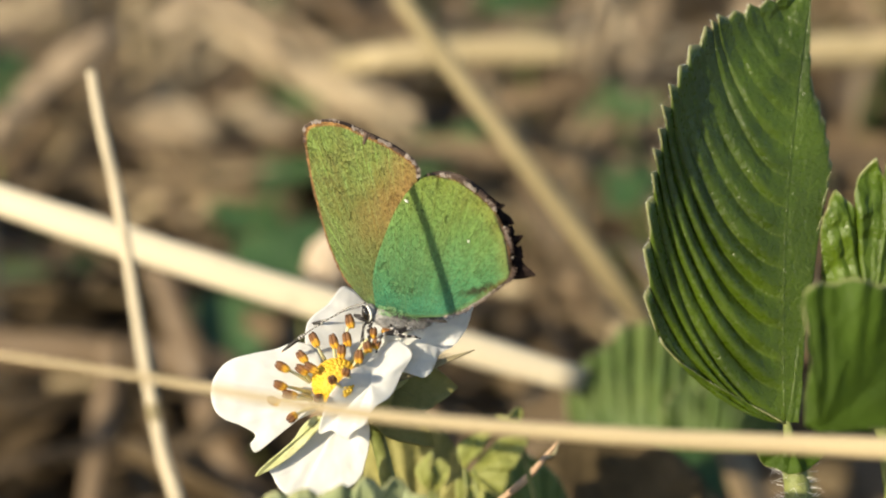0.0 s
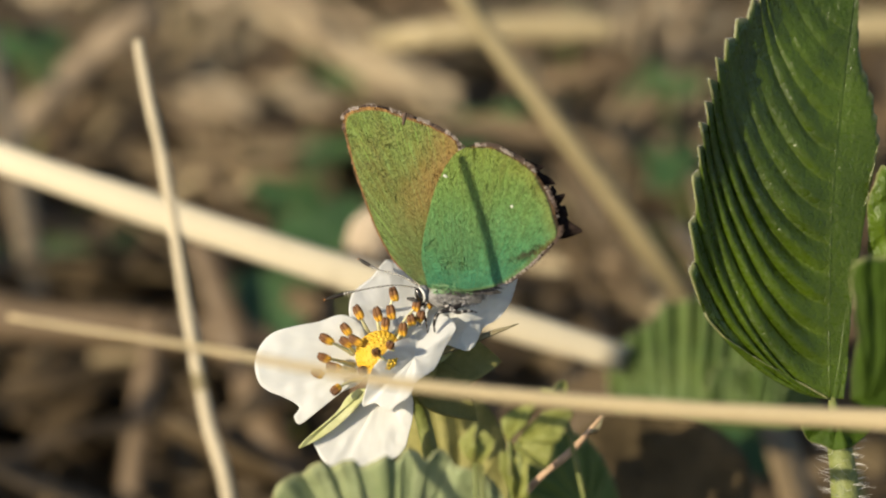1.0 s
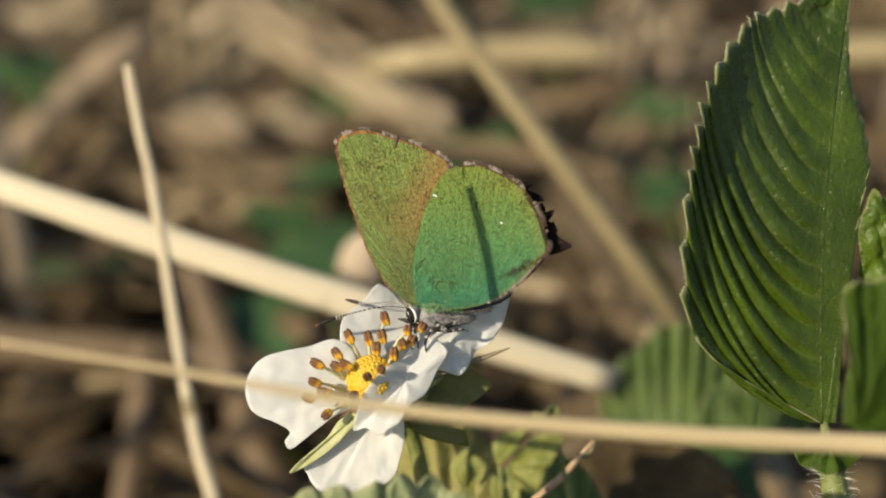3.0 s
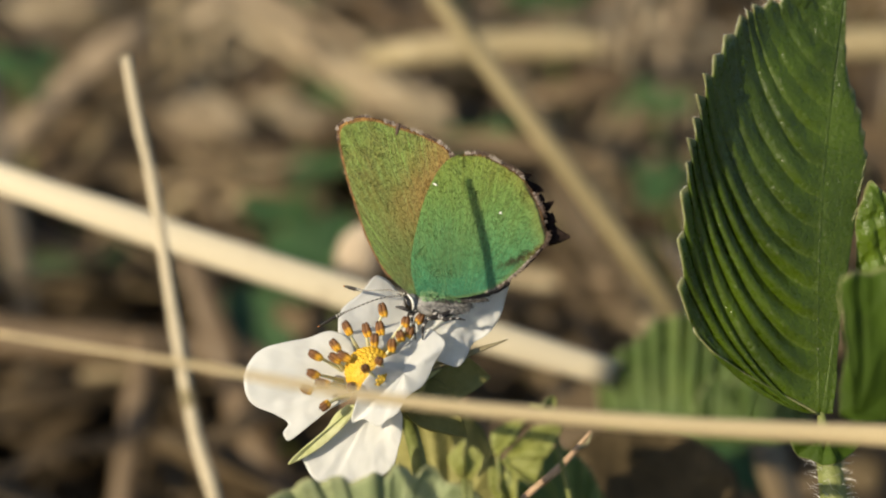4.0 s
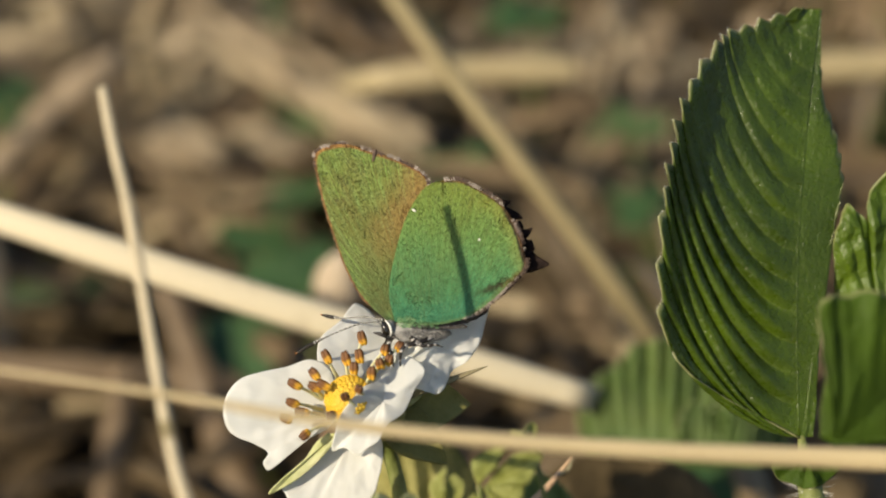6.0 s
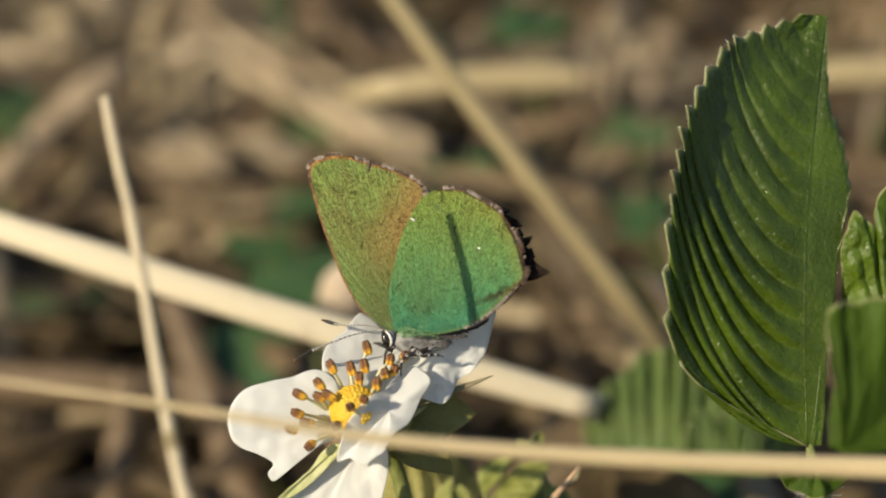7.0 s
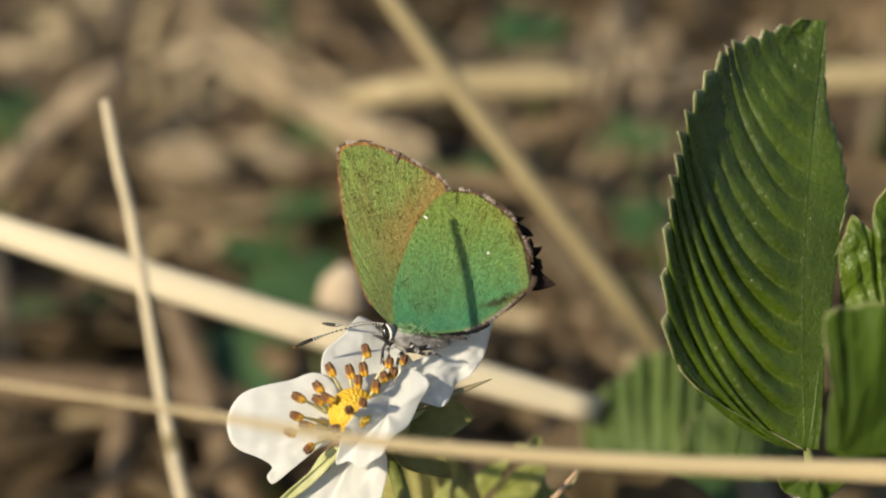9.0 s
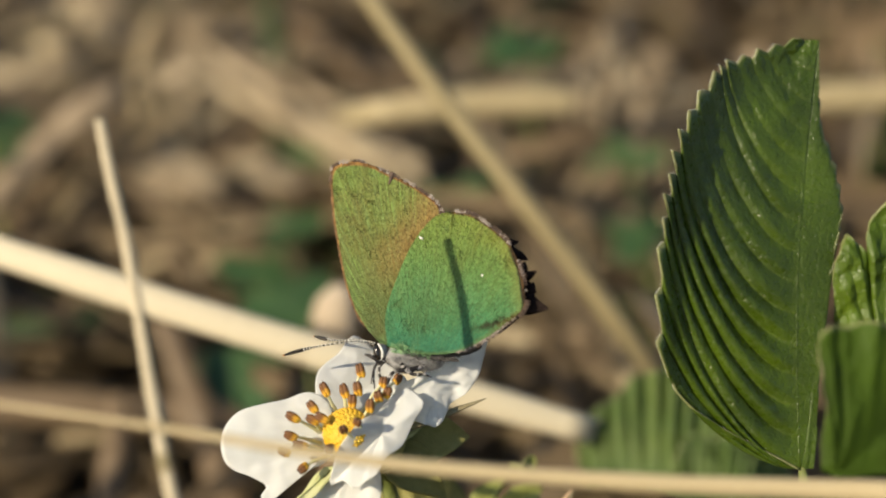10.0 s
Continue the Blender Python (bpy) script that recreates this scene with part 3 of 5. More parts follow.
# ---- dry litter on the ground ----
def litter(name, count, xs, ys, heights, lengths, widths, material, label, seed, steep=0.3, thinning=False):
    """Fallen blades: folded strips that lie across one another. Metres, in the world."""
    rnd = random.Random(seed)
    verts, faces, uvs = [], [], []
    for _ in range(count):
        x, y = rnd.uniform(*xs), rnd.uniform(*ys)
        if thinning:
            x, y = rnd.gauss(sum(xs) / 2, xs[1] * 0.5), rnd.gauss(sum(ys) / 2, xs[1] * 0.5)
        z = rnd.uniform(*heights) * rnd.random()
        yaw, tilt = rnd.uniform(0, 2 * math.pi), rnd.gauss(0, steep)
        l, w = rnd.uniform(*lengths), rnd.uniform(*widths)
        d = Vector((math.cos(yaw) * math.cos(tilt), math.sin(yaw) * math.cos(tilt), math.sin(tilt)))
        s = d.cross(Vector((rnd.gauss(0, 0.5), rnd.gauss(0, 0.5), 1))).normalized()
        n = s.cross(d)
        bend, fold = rnd.gauss(0, 0.12) * l, rnd.uniform(0.1, 0.5)
        k0 = len(verts)
        segs = 5
        for i in range(segs + 1):
            f = i / segs
            taper = max(0.12, 1 - f ** 2.2) * (0.7 + 0.3 * min(1, f * 5))
            c = Vector((x, y, z)) + d * l * (f - 0.5) + n * bend * (4 * f * (1 - f)) + s * bend * 0.6 * f * f
            c.z = max(c.z, 0.0015)
            for e, lift in ((-1, fold), (0, 0), (1, fold)):
                verts.append(c + s * e * w * taper / 2 + n * lift * w * taper / 2)
                uvs.append(((e + 1) / 2, f))
        for i in range(segs):
            for e in (0, 1):
                a = k0 + i * 3 + e
                faces.append((a, a + 1, a + 4, a + 3))
    me = bpy.data.meshes.new(name)
    me.from_pydata([tuple(v) for v in verts], [], faces)
    layer = me.uv_layers.new(name="UVMap")
    for lp in me.loops:
        layer.data[lp.index].uv = uvs[lp.vertex_index]
    me.materials.append(material)
    me.polygons.foreach_set("use_smooth", [True] * len(me.polygons))
    ob = tagged(new(name, me), label, "dry grass", kind="stuff")
    m = ob.modifiers.new("thickness", "SOLIDIFY")
    m.thickness = 0.00015
    return ob


litter("damp_litter", 1300, (-0.20, 0.20), (0.04, 0.150), (0.002, 0.022), (0.02, 0.09), (0.0020, 0.0065), SHADED_LITTER, "dark brown dead blades and leaf mould on the ground, shade put into their colour", 14)
litter("dry_grass_litter", 7500, (-0.26, 0.26), (0.15, 0.62), (0.002, 0.045), (0.03, 0.11), (0.0012, 0.0048), LITTER, "tangled brown and straw-coloured dead grass blades on the ground", 3)
litter("green_grass_litter", 760, (-0.26, 0.26), (0.12, 0.62), (0.004, 0.040), (0.02, 0.07), (0.003, 0.009), GREEN_LITTER, "short green blades and moss between the dead grass", 12, 0.7)
litter("dead_leaf_litter", 560, (-0.26, 0.26), (0.15, 0.60), (0.004, 0.040), (0.02, 0.05), (0.008, 0.018), LITTER, "crumpled brown and tan dead leaves among dry grass", 5, 0.5)
litter("bleached_litter", 680, (-0.26, 0.26), (0.20, 0.62), (0.006, 0.045), (0.03, 0.09), (0.006, 0.013), PALE_LITTER, "wide bleached dead blades on top of the dry grass", 21, 0.35)
litter("long_straw_litter", 170, (-0.26, 0.26), (0.16, 0.62), (0.010, 0.050), (0.07, 0.18), (0.0022, 0.0048), PALE_LITTER, "long thin bleached straws lying across the dead grass", 33, 0.22)
litter("foreground_litter", 700, (-0.20, 0.20), (-0.22, 0.08), (0.001, 0.012), (0.02, 0.08), (0.0012, 0.004), LITTER, "short dead grass blades lying under the strawberry plant", 8, 0.12)


litter("scattered_litter", 7000, (-1.6, 1.6), (-1.2, 2.0), (0.002, 0.025), (0.05, 0.16), (0.003, 0.008), LITTER, "dead grass blades scattered over bare leaf mould", 41, 0.3, True)


def straw(points, widths, material, label, flat=0.8, count=40, category="grass stalk", group="dry grass stalks", nodes=(), name="grass_stalk", rough=0.10, frayed=None):
    bm = bmesh.new()
    line = tube(bm, points, widths, count, 10, flat, rough=0.4 if material in (STRAW_PINK, STRAW_BROWN) else rough)
    ob = solo(name, bm, material, points[-1] if points[-1][1] < points[0][1] else points[0], label, category, group)
    for at in nodes:
        k = int(at * (count - 1))
        d = (line[k + 1] - line[k]).normalized()
        w = keyed(widths, at)
        bm = bmesh.new()
        tube(bm, [line[k] - d * w * 0.7, line[k] - d * w * 0.2, line[k] + d * w * 0.2, line[k] + d * w * 0.6], (w * 1.0, w * 1.12, w * 1.08, w * 1.0), 8, 10, flat)
        part("stalk_node", bm, STRAW_OLIVE, ob)
    if frayed is not None:
        k = 0 if frayed == 0 else count - 1
        d = (line[k] - line[1 if k == 0 else count - 2]).normalized()
        w = widths[frayed]
        across = d.cross(vec((0, 0, 1))).normalized()
        for e in (-0.36, -0.1, 0.14, 0.34):
            bm = bmesh.new()
            p = line[k] + across * e * w
            l = w * random.uniform(0.06, 0.2)
            tube(bm, [p - d * w * 0.4, p + d * l * 0.5, p + d * l + across * e * 0.2 * w], (w * 0.26, w * 0.22, w * 0.05), 6, 6, flat * 0.8)
            part("splinter", bm, material, ob)
    return ob


# the broad bleached stalk behind the flower, rooted far to one side
straw([on_ground(-109, -62), (-95, -22, -52), (-67.52, 17.44, -48.00), (-42.72, 8.77, -43.00), (-13.30, -1.14, -43.00), (17.86, -10.88, -48.00)], (2.70, 2.88, 3.06, 3.06, 3.33, 2.95), STRAW_PALE, "broad bleached straw stalk leaning behind the flower, broken at one end", 0.45, 60, frayed=-1)
# the thin upright stalk with a cut tip, whose shadow lies on the wing
straw([(-18.19, 12.41, 22.50), (-17.45, 8.95, 23.00), (-16.60, 5.22, 23.02), (-15.03, -3.28, 24.30), (-13.63, -9.96, 25.30), (-12.34, -14.35, 26.00), on_ground(-8, 16)], (0.58, 0.66, 0.69, 0.74, 0.78, 0.81, 0.87), STRAW, "thin upright straw-coloured stalk with a broken tip", 0.9, 70, nodes=(0.62,), frayed=0)
# the stalk that crosses before the flower
straw([(-24.78, -3.87, 27.00), (-14.63, -5.51, 27.00), (-2.08, -7.78, 26.00), (12.15, -9.32, 24.00), (26.49, -10.28, 22.00), (47.94, -11.55, 21.50), (72, -14, 20), (96, -34, 14), on_ground(106, 8)], (0.28, 0.43, 0.73, 1.07, 1.29, 1.38, 1.42, 1.46, 1.55), STRAW_GOLD, "pale dry grass stalk arching low before the flower", 0.75, 80)
# olive stalk that leans across the background
straw([(-8.90, 43.33, -66.00), (2.53, 26.64, -66.00), (15.64, 9.33, -66.00), (28.23, -6.94, -72.00), (35.58, -14.45, -100.00), on_ground(45, -137)], (2.1, 2.2, 2.2, 2.3, 2.4, 2.4), STRAW_OLIVE, "olive-tan dry grass stalk leaning across the litter", 0.6, 50)
straw([(22.56, 29.56, -110.00), (19.52, 29.57, -110.00), (11.93, 29.67, -110.00), (1.32, 29.09, -110.00), (-5.17, 28.67, -112.00), (-11.32, 49.70, -295.90)], (3.0, 3.9, 4.1, 4.0, 3.4, 3.4), STRAW_DULL, "pale dry stalk lying level above the litter", 0.5)
straw([(48.41, 29.34, -110.00), (56.02, 29.70, -110.00), (63.65, 29.91, -110.00), (72.80, 30.04, -110.00), on_ground(128, -120)], (3.8, 4.3, 4.3, 4.2, 4.0), STRAW_DULL, "pale dry stalk reaching out from behind the leaf", 0.5)
straw([(-48.08, 40.29, -167.00), (-50.55, 37.23, -165.00), (-57.60, 31.26, -163.00), (-64.31, 23.82, -160.00), (-71.11, 16.69, -158.00), on_ground(-120, -152)], (3.6, 4.6, 5.0, 5.0, 5.0, 5.0), STRAW_PINK, "greyish weathered stalk slanting over the litter", 0.6)
straw([(-37.61, -8.79, -104.00), (-37.91, -17.36, -100.00), (-38.75, -31.75, -94.00), on_ground(-34, -92)], (2.8, 3.6, 3.6, 3.6), STRAW_BROWN, "weathered grey-brown stalk standing in the litter", 0.8)
straw([(-34.99, 4.70, -114.00), (-28.86, -8.94, -108.00), (-24.10, -20.44, -102.00), (-18.84, -29.89, -96.00), on_ground(-10, -94)], (2.6, 4.3, 4.7, 4.3, 4.0), STRAW_BROWN, "brown dead stalk leaning in the litter", 0.6)
straw([on_ground(-122, -140), (-70.80, -7.88, -110.00), (-54.42, -9.85, -108.00), (-39.39, -10.75, -108.00), (-22.85, -13.30, -108.00), (-12.54, -21.33, -112.00), on_ground(0, -114)], (3.8, 5.0, 5.4, 5.4, 4.6, 3.6, 3.6), STRAW_BROWN, "brownish weathered stalk lying low behind the flower", 0.5)
straw([(9.60, -0.75, -132.00), (18.42, -3.18, -128.00), (28.91, -7.82, -120.00), (39.32, -15.46, -116.00), on_ground(45, -116)], (2.6, 3.4, 3.5, 3.5, 3.3), STRAW_TAN, "pinkish brown stalk in the litter behind the wing", 0.6)


def wisp(points, spread, count, length, width, material, label, seed):
    """A tuft of loose dead blades that lie roughly along one line, held by a stem from the ground."""
    rnd = random.Random(seed)
    line = spline(points, 60)
    foot = line[-1]
    root = on_ground(foot.x, foot.z - 24)
    ob = thing("dead_grass_tuft", root, label, "dry grass", "tufts of dead grass")
    for _ in range(count):
        a = rnd.uniform(0, 1 - length * 0.6)
        b = min(1.0, a + length * rnd.uniform(0.5, 1.1))
        off = vec((rnd.gauss(0, spread), rnd.gauss(0, spread), rnd.gauss(0, spread)))
        veer = vec((rnd.gauss(0, spread), rnd.gauss(0, spread), rnd.gauss(0, spread)))
        pts = [line[int((a + (b - a) * f) * 59)] + off + veer * (f - 0.5) for f in (0.0, 0.33, 0.66, 1.0)]
        w = width * rnd.uniform(0.5, 1.3)
        bm = bmesh.new()
        tube(bm, pts, (w * 0.5, w, w, w * 0.3), 10, 6, 0.3, (rnd.gauss(0, 0.5), rnd.gauss(0, 0.5), 1), 0.2)
        part("blade", bm, material, ob)
    bm = bmesh.new()
    tube(bm, [line[30], line[30] * 0.4 + vec(root) * 0.6, root], (width, width, width), 10, 6, 0.4)
    part("stem", bm, material, ob)
    return ob


wisp(((-34.61, 47.14, -172.00), (-29.65, 43.02, -170.00), (-21.01, 36.58, -168.00), (-9.64, 30.12, -165.00), (-2.64, 25.72, -163.00), (0.58, 22.85, -162.00)), 2.2, 34, 0.5, 2.6, PALE_LITTER, "bleached dead blades drooping together over the litter", 51)
wisp(((-42.66, 44.73, -175.00), (-37.73, 42.65, -174.00), (-32.93, 43.60, -174.00)), 2.0, 9, 0.8, 2.6, PALE_LITTER, "short bleached dead blades in the litter", 52)
wisp(((-41.20, 25.40, -158.00), (-35.77, 24.02, -158.00), (-29.42, 22.00, -158.00)), 1.8, 11, 0.8, 2.2, PALE_LITTER, "short bleached dead blades in the litter", 53)
wisp(((-28.70, 26.18, -160.00), (-22.30, 25.52, -160.00), (-15.90, 23.67, -160.00)), 1.6, 9, 0.8, 2.0, PALE_LITTER, "short bleached dead blades in the litter", 54)
wisp(((-42.82, 38.11, -176.00), (-50.22, 29.72, -174.00), (-56.55, 23.82, -172.00), (-62.79, 17.34, -170.00), (-68.94, 11.80, -168.00)), 2.0, 20, 0.5, 1.8, LITTER, "brown dead blades slanting over the litter", 55)
wisp(((34.42, 45.70, -158.00), (32.15, 39.04, -156.00), (30.73, 32.47, -154.00)), 2.2, 16, 0.7, 2.0, PALE_LITTER, "pinkish dead blades standing in the litter", 56)
wisp(((32.71, 25.09, -152.00), (28.71, 18.01, -150.00), (25.66, 11.12, -148.00)), 1.4, 10, 0.7, 1.8, LITTER, "pinkish dead blades standing in the litter", 57)
wisp(((38.68, 41.90, -170.00), (43.42, 38.08, -170.00), (49.14, 39.01, -170.00)), 2.5, 12, 0.7, 1.8, PALE_LITTER, "pale dead blades tangled behind the leaf", 58)
wisp(((-53.62, -11.34, -112.00), (-42.81, -12.10, -111.00), (-33.59, -12.84, -110.00), (-26.06, -15.52, -110.00)), 1.6, 26, 0.6, 2.2, LITTER, "brown dead blades lying low behind the flower", 59)
wisp(((-42.71, 15.43, -150.00), (-36.29, 12.67, -148.00), (-28.21, 10.80, -146.00), (-21.25, 10.78, -146.00)), 2.6, 20, 0.6, 1.6, LITTER, "thin brown dead blades in the litter", 60)
wisp(((15.75, -0.64, -125.00), (21.92, -3.04, -122.00), (28.61, -6.94, -118.00)), 1.6, 14, 0.6, 1.8, LITTER, "pale dead blades in the litter behind the wing", 61)
straw([(60.60, 47.32, -181.00), (68.25, 27.55, -180.00), (72.69, 2.02, -174.00), on_ground(78, -167)], (4.6, 6.0, 6.0, 5.3), STRAW_PINK, "weathered dead stalk standing behind the leaf", 0.6)
straw([(44.02, 47.47, -182.00), (38.96, 19.77, -181.00), (36.51, 1.07, -177.00), on_ground(42, -170)], (3.5, 5.3, 6.0, 5.3), STRAW_PINK, "weathered dead stalk standing behind the leaf", 0.6)

# the pale dry leaf that shows behind the wing
bm = bmesh.new()
ball(bm, (-8.14, 1.01, -70.00), (0.25, 1, 0.1), 7.6, 5.4, 4.0, 16, 12, 0.12)
leaf = solo("seed_head", bm, PALE_BRACT, (-8.14, 1.01, -70.00), "pale cream dry seed head on a thin stalk", "seed head")
bm = bmesh.new()
tube(bm, [(-8.14, -1.83, -70.00), (-9.17, -12.68, -72.00), on_ground(-10, -74)], (0.8, 0.9, 1.0), 16, 8)
part("stalk", bm, STALK_BROWN, leaf)


# ---- low green leaves in the background ----
def low_leaf(x, y, z, size, turn, tilt):
    """A leaf of three leaflets low over the ground."""
    c = vec((x, y, z))
    root = on_ground(x + size * 0.2, z - 3)
    ob = thing("low_leaf", root, "dark green strawberry leaf low among the dry grass", "leaf", "low strawberry leaves")
    lift = vec((0.3 * math.sin(tilt), 0.6, 0.75)).normalized()
    for k in (-1.25, 0.0, 1.25):
        a = turn + k
        d = vec((math.cos(a), math.sin(a), 0.0))
        d = (d - lift * d.dot(lift)).normalized()
        s = lift.cross(d).normalized()
        leaflet(ob, c, c + d * size, s, lift + s * -0.3, size * 0.36, -s, lift + s * 0.3, size * 0.36, 7, size * 0.03, size * 0.03, LEAF_LOW, fine=6)
    bm = bmesh.new()
    tube(bm, [c, c * 0.5 + vec(root) * 0.5 + vec((1, 0, 1)), root], (0.8, 1.0, 1.2), 12, 8)
    part("petiole", bm, STALK, ob)


low_leaf(*(-14.40, -0.10, -118.00), 10, 2.6, 0.4)
low_leaf(*(-21.69, -7.68, -112.00), 9, 3.6, -0.5)
low_leaf(*(-22.49, 6.29, -140.00), 8, 1.2, 0.8)
low_leaf(*(-17.58, 14.46, -150.00), 6, 2.2, 0.2)
low_leaf(*(-14.30, 27.80, -165.00), 6, 1.9, 0.2)
low_leaf(*(7.68, 18.03, -152.00), 8, 2.4, -0.6)
low_leaf(*(35.76, 24.90, -155.00), 7, 1.9, 0.2)
low_leaf(*(36.88, 12.26, -145.00), 7, 2.6, 0.4)
low_leaf(*(20.48, 45.55, -175.00), 8, 2.0, 0.7)
low_leaf(*(-69.37, 31.54, -168.00), 9, 1.0, 0.5)
low_leaf(*(40.58, -22.85, -90.00), 8, 2.9, 0.1)


# ---- the strawberry leaf beside the butterfly ----
leaf = thing("strawberry_leaf", on_ground(31, -3), "dark green toothed strawberry leaf of three leaflets on a hairy stalk", "leaf", "strawberry leaves")
BACK = (0.33, 0.45, 0.46, 0.47, 0.66, 0.85, 1.0, 0.75, 0.30, 0.16, 0.05)
TALL = (0.0, 0.40, 0.74, 0.93, 0.99, 1.0, 1.01, 1.01, 1.0, 0.98, 0.955, 0.90, 0.805, 0.63, 0.13)
leaflet(leaf, (28.35, -10.98, -2.00), (30.85, 20.85, -4.00), (-1, 0.02, 0.20), (0.20, 0.05, 1), 11.6, (1.0, 0.0, -0.15), (0.15, 0.05, 1.0), 3.3, 14, 0.54, 0.75, LEAF, "tall folded leaflet with pleated glossy upper face", 0.165, TALL, 16, 0.52, BACK, 5, 330, 0.75, 0.4)
blade("leaflet", leaf, (26.75, -9.99, 16.00), ((25.82, -9.52, 16.00), (25.86, -7.26, 16.50), (26.05, -5.45, 17.00), (25.73, -3.64, 17.50), (25.53, -1.87, 17.50), (25.68, -0.88, 17.50), (26.47, -0.46, 17.50), (27.66, -0.54, 17.00), (28.56, -0.19, 17.00), (29.63, -0.33, 17.00), (30.84, -0.70, 16.50), (32.43, -0.25, 16.00), (34.72, -0.45, 15.00), (37.23, -1.28, 14.00), (37.94, -4.21, 14.00), (37.17, -7.87, 14.00), (33.92, -9.67, 15.00), (30.00, -9.76, 16.00)),
      LEAF_NEAR, "near leaflet with upright pleats", 18, 0.3, 0.4, 0.2, skew=0.4, focus=(28.43, -27.40, 16.00))
bm = bmesh.new()
stem = tube(bm, [(28.52, -10.35, -2.40), (28.88, -14.36, -1.00), (29.06, -18.00, 0.00), (29.45, -27.11, -1.00), on_ground(31, -3)], (0.3, 1.8, 2.1, 2.2, 2.3), 40, 14)
petiole = part("petiole", bm, STALK, leaf, "pale green stalk set with white hairs")
# added dark blade in place of the shade over the stalk's top
blade("stipule", leaf, (27.80, -12.08, 3.00), ((25.21, -12.15, 3.00), (25.44, -12.85, 3.20), (26.29, -13.45, 3.50), (27.22, -13.98, 3.80), (28.09, -14.10, 3.80), (29.21, -13.55, 3.40), (30.11, -12.72, 3.00), (29.44, -11.94, 2.80)), LEAF_NEAR, "dark green blade added for the shade at the top of the stalk", 5, 0.6, 0.8, 0.3)
bm = bmesh.new()
hairs(bm, lambda i: stem[4 + (i * 7) % 36] + vec((math.cos(i * 2.4), 0, math.sin(i * 2.4))) * 1.0,
      lambda i: vec((math.cos(i * 2.4), 0.15, math.sin(i * 2.4))), 1.2, 0.013, 380)
part("hair", bm, HAIR, petiole, "stiff white hairs")
# a leaf farther back, its underside to the light
leaf = thing("strawberry_leaf", on_ground(42, -52), "pale green strawberry leaf, folded, seen from its underside", "leaf", "strawberry leaves")
blade("leaflet", leaf, (26.58, -17.19, -47.00), ((20.01, -17.39, -48.00), (17.31, -15.96, -49.00), (16.56, -12.94, -50.00), (16.85, -10.67, -50.00), (18.55, -8.53, -50.00), (20.54, -7.40, -50.00), (22.40, -5.33, -49.00), (24.52, -4.97, -48.00), (26.48, -3.97, -48.00), (29.00, -5.54, -48.00), (31.62, -9.97, -47.00), (34.76, -12.13, -46.00), (35.86, -15.45, -46.00), (31.97, -17.22, -46.00)),
      LEAF_MID, "green leaflet with deep upright pleats", 26, 2.6, 0.6, 0.3, skew=0.55, focus=(23.29, -52.45, -48.00))
blade("leaflet", leaf, (30.69, -16.70, -39.00), ((25.26, -16.25, -40.00), (24.78, -13.42, -40.00), (25.43, -11.82, -40.00), (26.72, -10.65, -40.00), (28.21, -11.50, -40.00), (29.64, -10.80, -39.00), (31.50, -12.19, -39.00), (33.63, -12.72, -39.00), (35.49, -14.32, -39.00), (36.02, -16.44, -39.00)),
      LEAF_MID, "pleated leaflet in front of the larger one", 30, 1.6, 0.5, 0.2, focus=(26.38, -39.22, -39.00))
bm = bmesh.new()
tube(bm, [(39.03, -17.05, -48.00), (41.51, -25.89, -49.00), on_ground(42, -52)], (1.0, 1.6, 2.0), 24, 10)
part("petiole", bm, STALK, leaf)

# the next leaf behind it
leaf = thing("strawberry_leaf", on_ground(38, -6), "strawberry leaf with sharp reddish teeth, its green brightened as if sunlit", "leaf", "strawberry leaves")
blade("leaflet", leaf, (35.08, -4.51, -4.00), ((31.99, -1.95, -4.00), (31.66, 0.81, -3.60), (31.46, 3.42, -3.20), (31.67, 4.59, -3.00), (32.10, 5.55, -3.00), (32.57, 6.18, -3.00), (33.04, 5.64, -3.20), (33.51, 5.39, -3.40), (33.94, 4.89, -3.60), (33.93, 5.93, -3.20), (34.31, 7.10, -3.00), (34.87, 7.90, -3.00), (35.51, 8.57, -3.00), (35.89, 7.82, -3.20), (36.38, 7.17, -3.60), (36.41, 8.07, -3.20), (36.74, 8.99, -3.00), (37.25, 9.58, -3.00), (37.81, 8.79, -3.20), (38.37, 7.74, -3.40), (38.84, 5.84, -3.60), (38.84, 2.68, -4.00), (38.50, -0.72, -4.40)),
      LEAF_LIT, "", 6, 0.4, 1.0, 0.3, 10, 40, 0.16, skew=0.5)
bm = bmesh.new()
tube(bm, [(34.08, -4.97, -3.00), (36.87, -15.11, -4.00), on_ground(38, -6)], (1.0, 1.6, 1.9), 24, 10)
part("petiole", bm, STALK, leaf)


# ---- young leaves under the flower ----
def young_leaf(root, blades, label, material, pleats, pleat):
    ob = thing("young_leaf", root, label, "leaf", "young strawberry leaves")
    for k, (base, outline) in enumerate(blades):
        blade("leaflet", ob, base, outline, material, "", pleats, pleat, 0.5, 0.25, seed=k * 3.3, skew=0.4)
        bm = bmesh.new()
        b = vec(base)
        tube(bm, [b, b * 0.6 + vec(root) * 0.4 + vec((k - 1, 0, -1)), vec(root)], (0.3, 0.5, 0.7), 20, 8)
        part("petiole", bm, STALK, ob)
    return ob


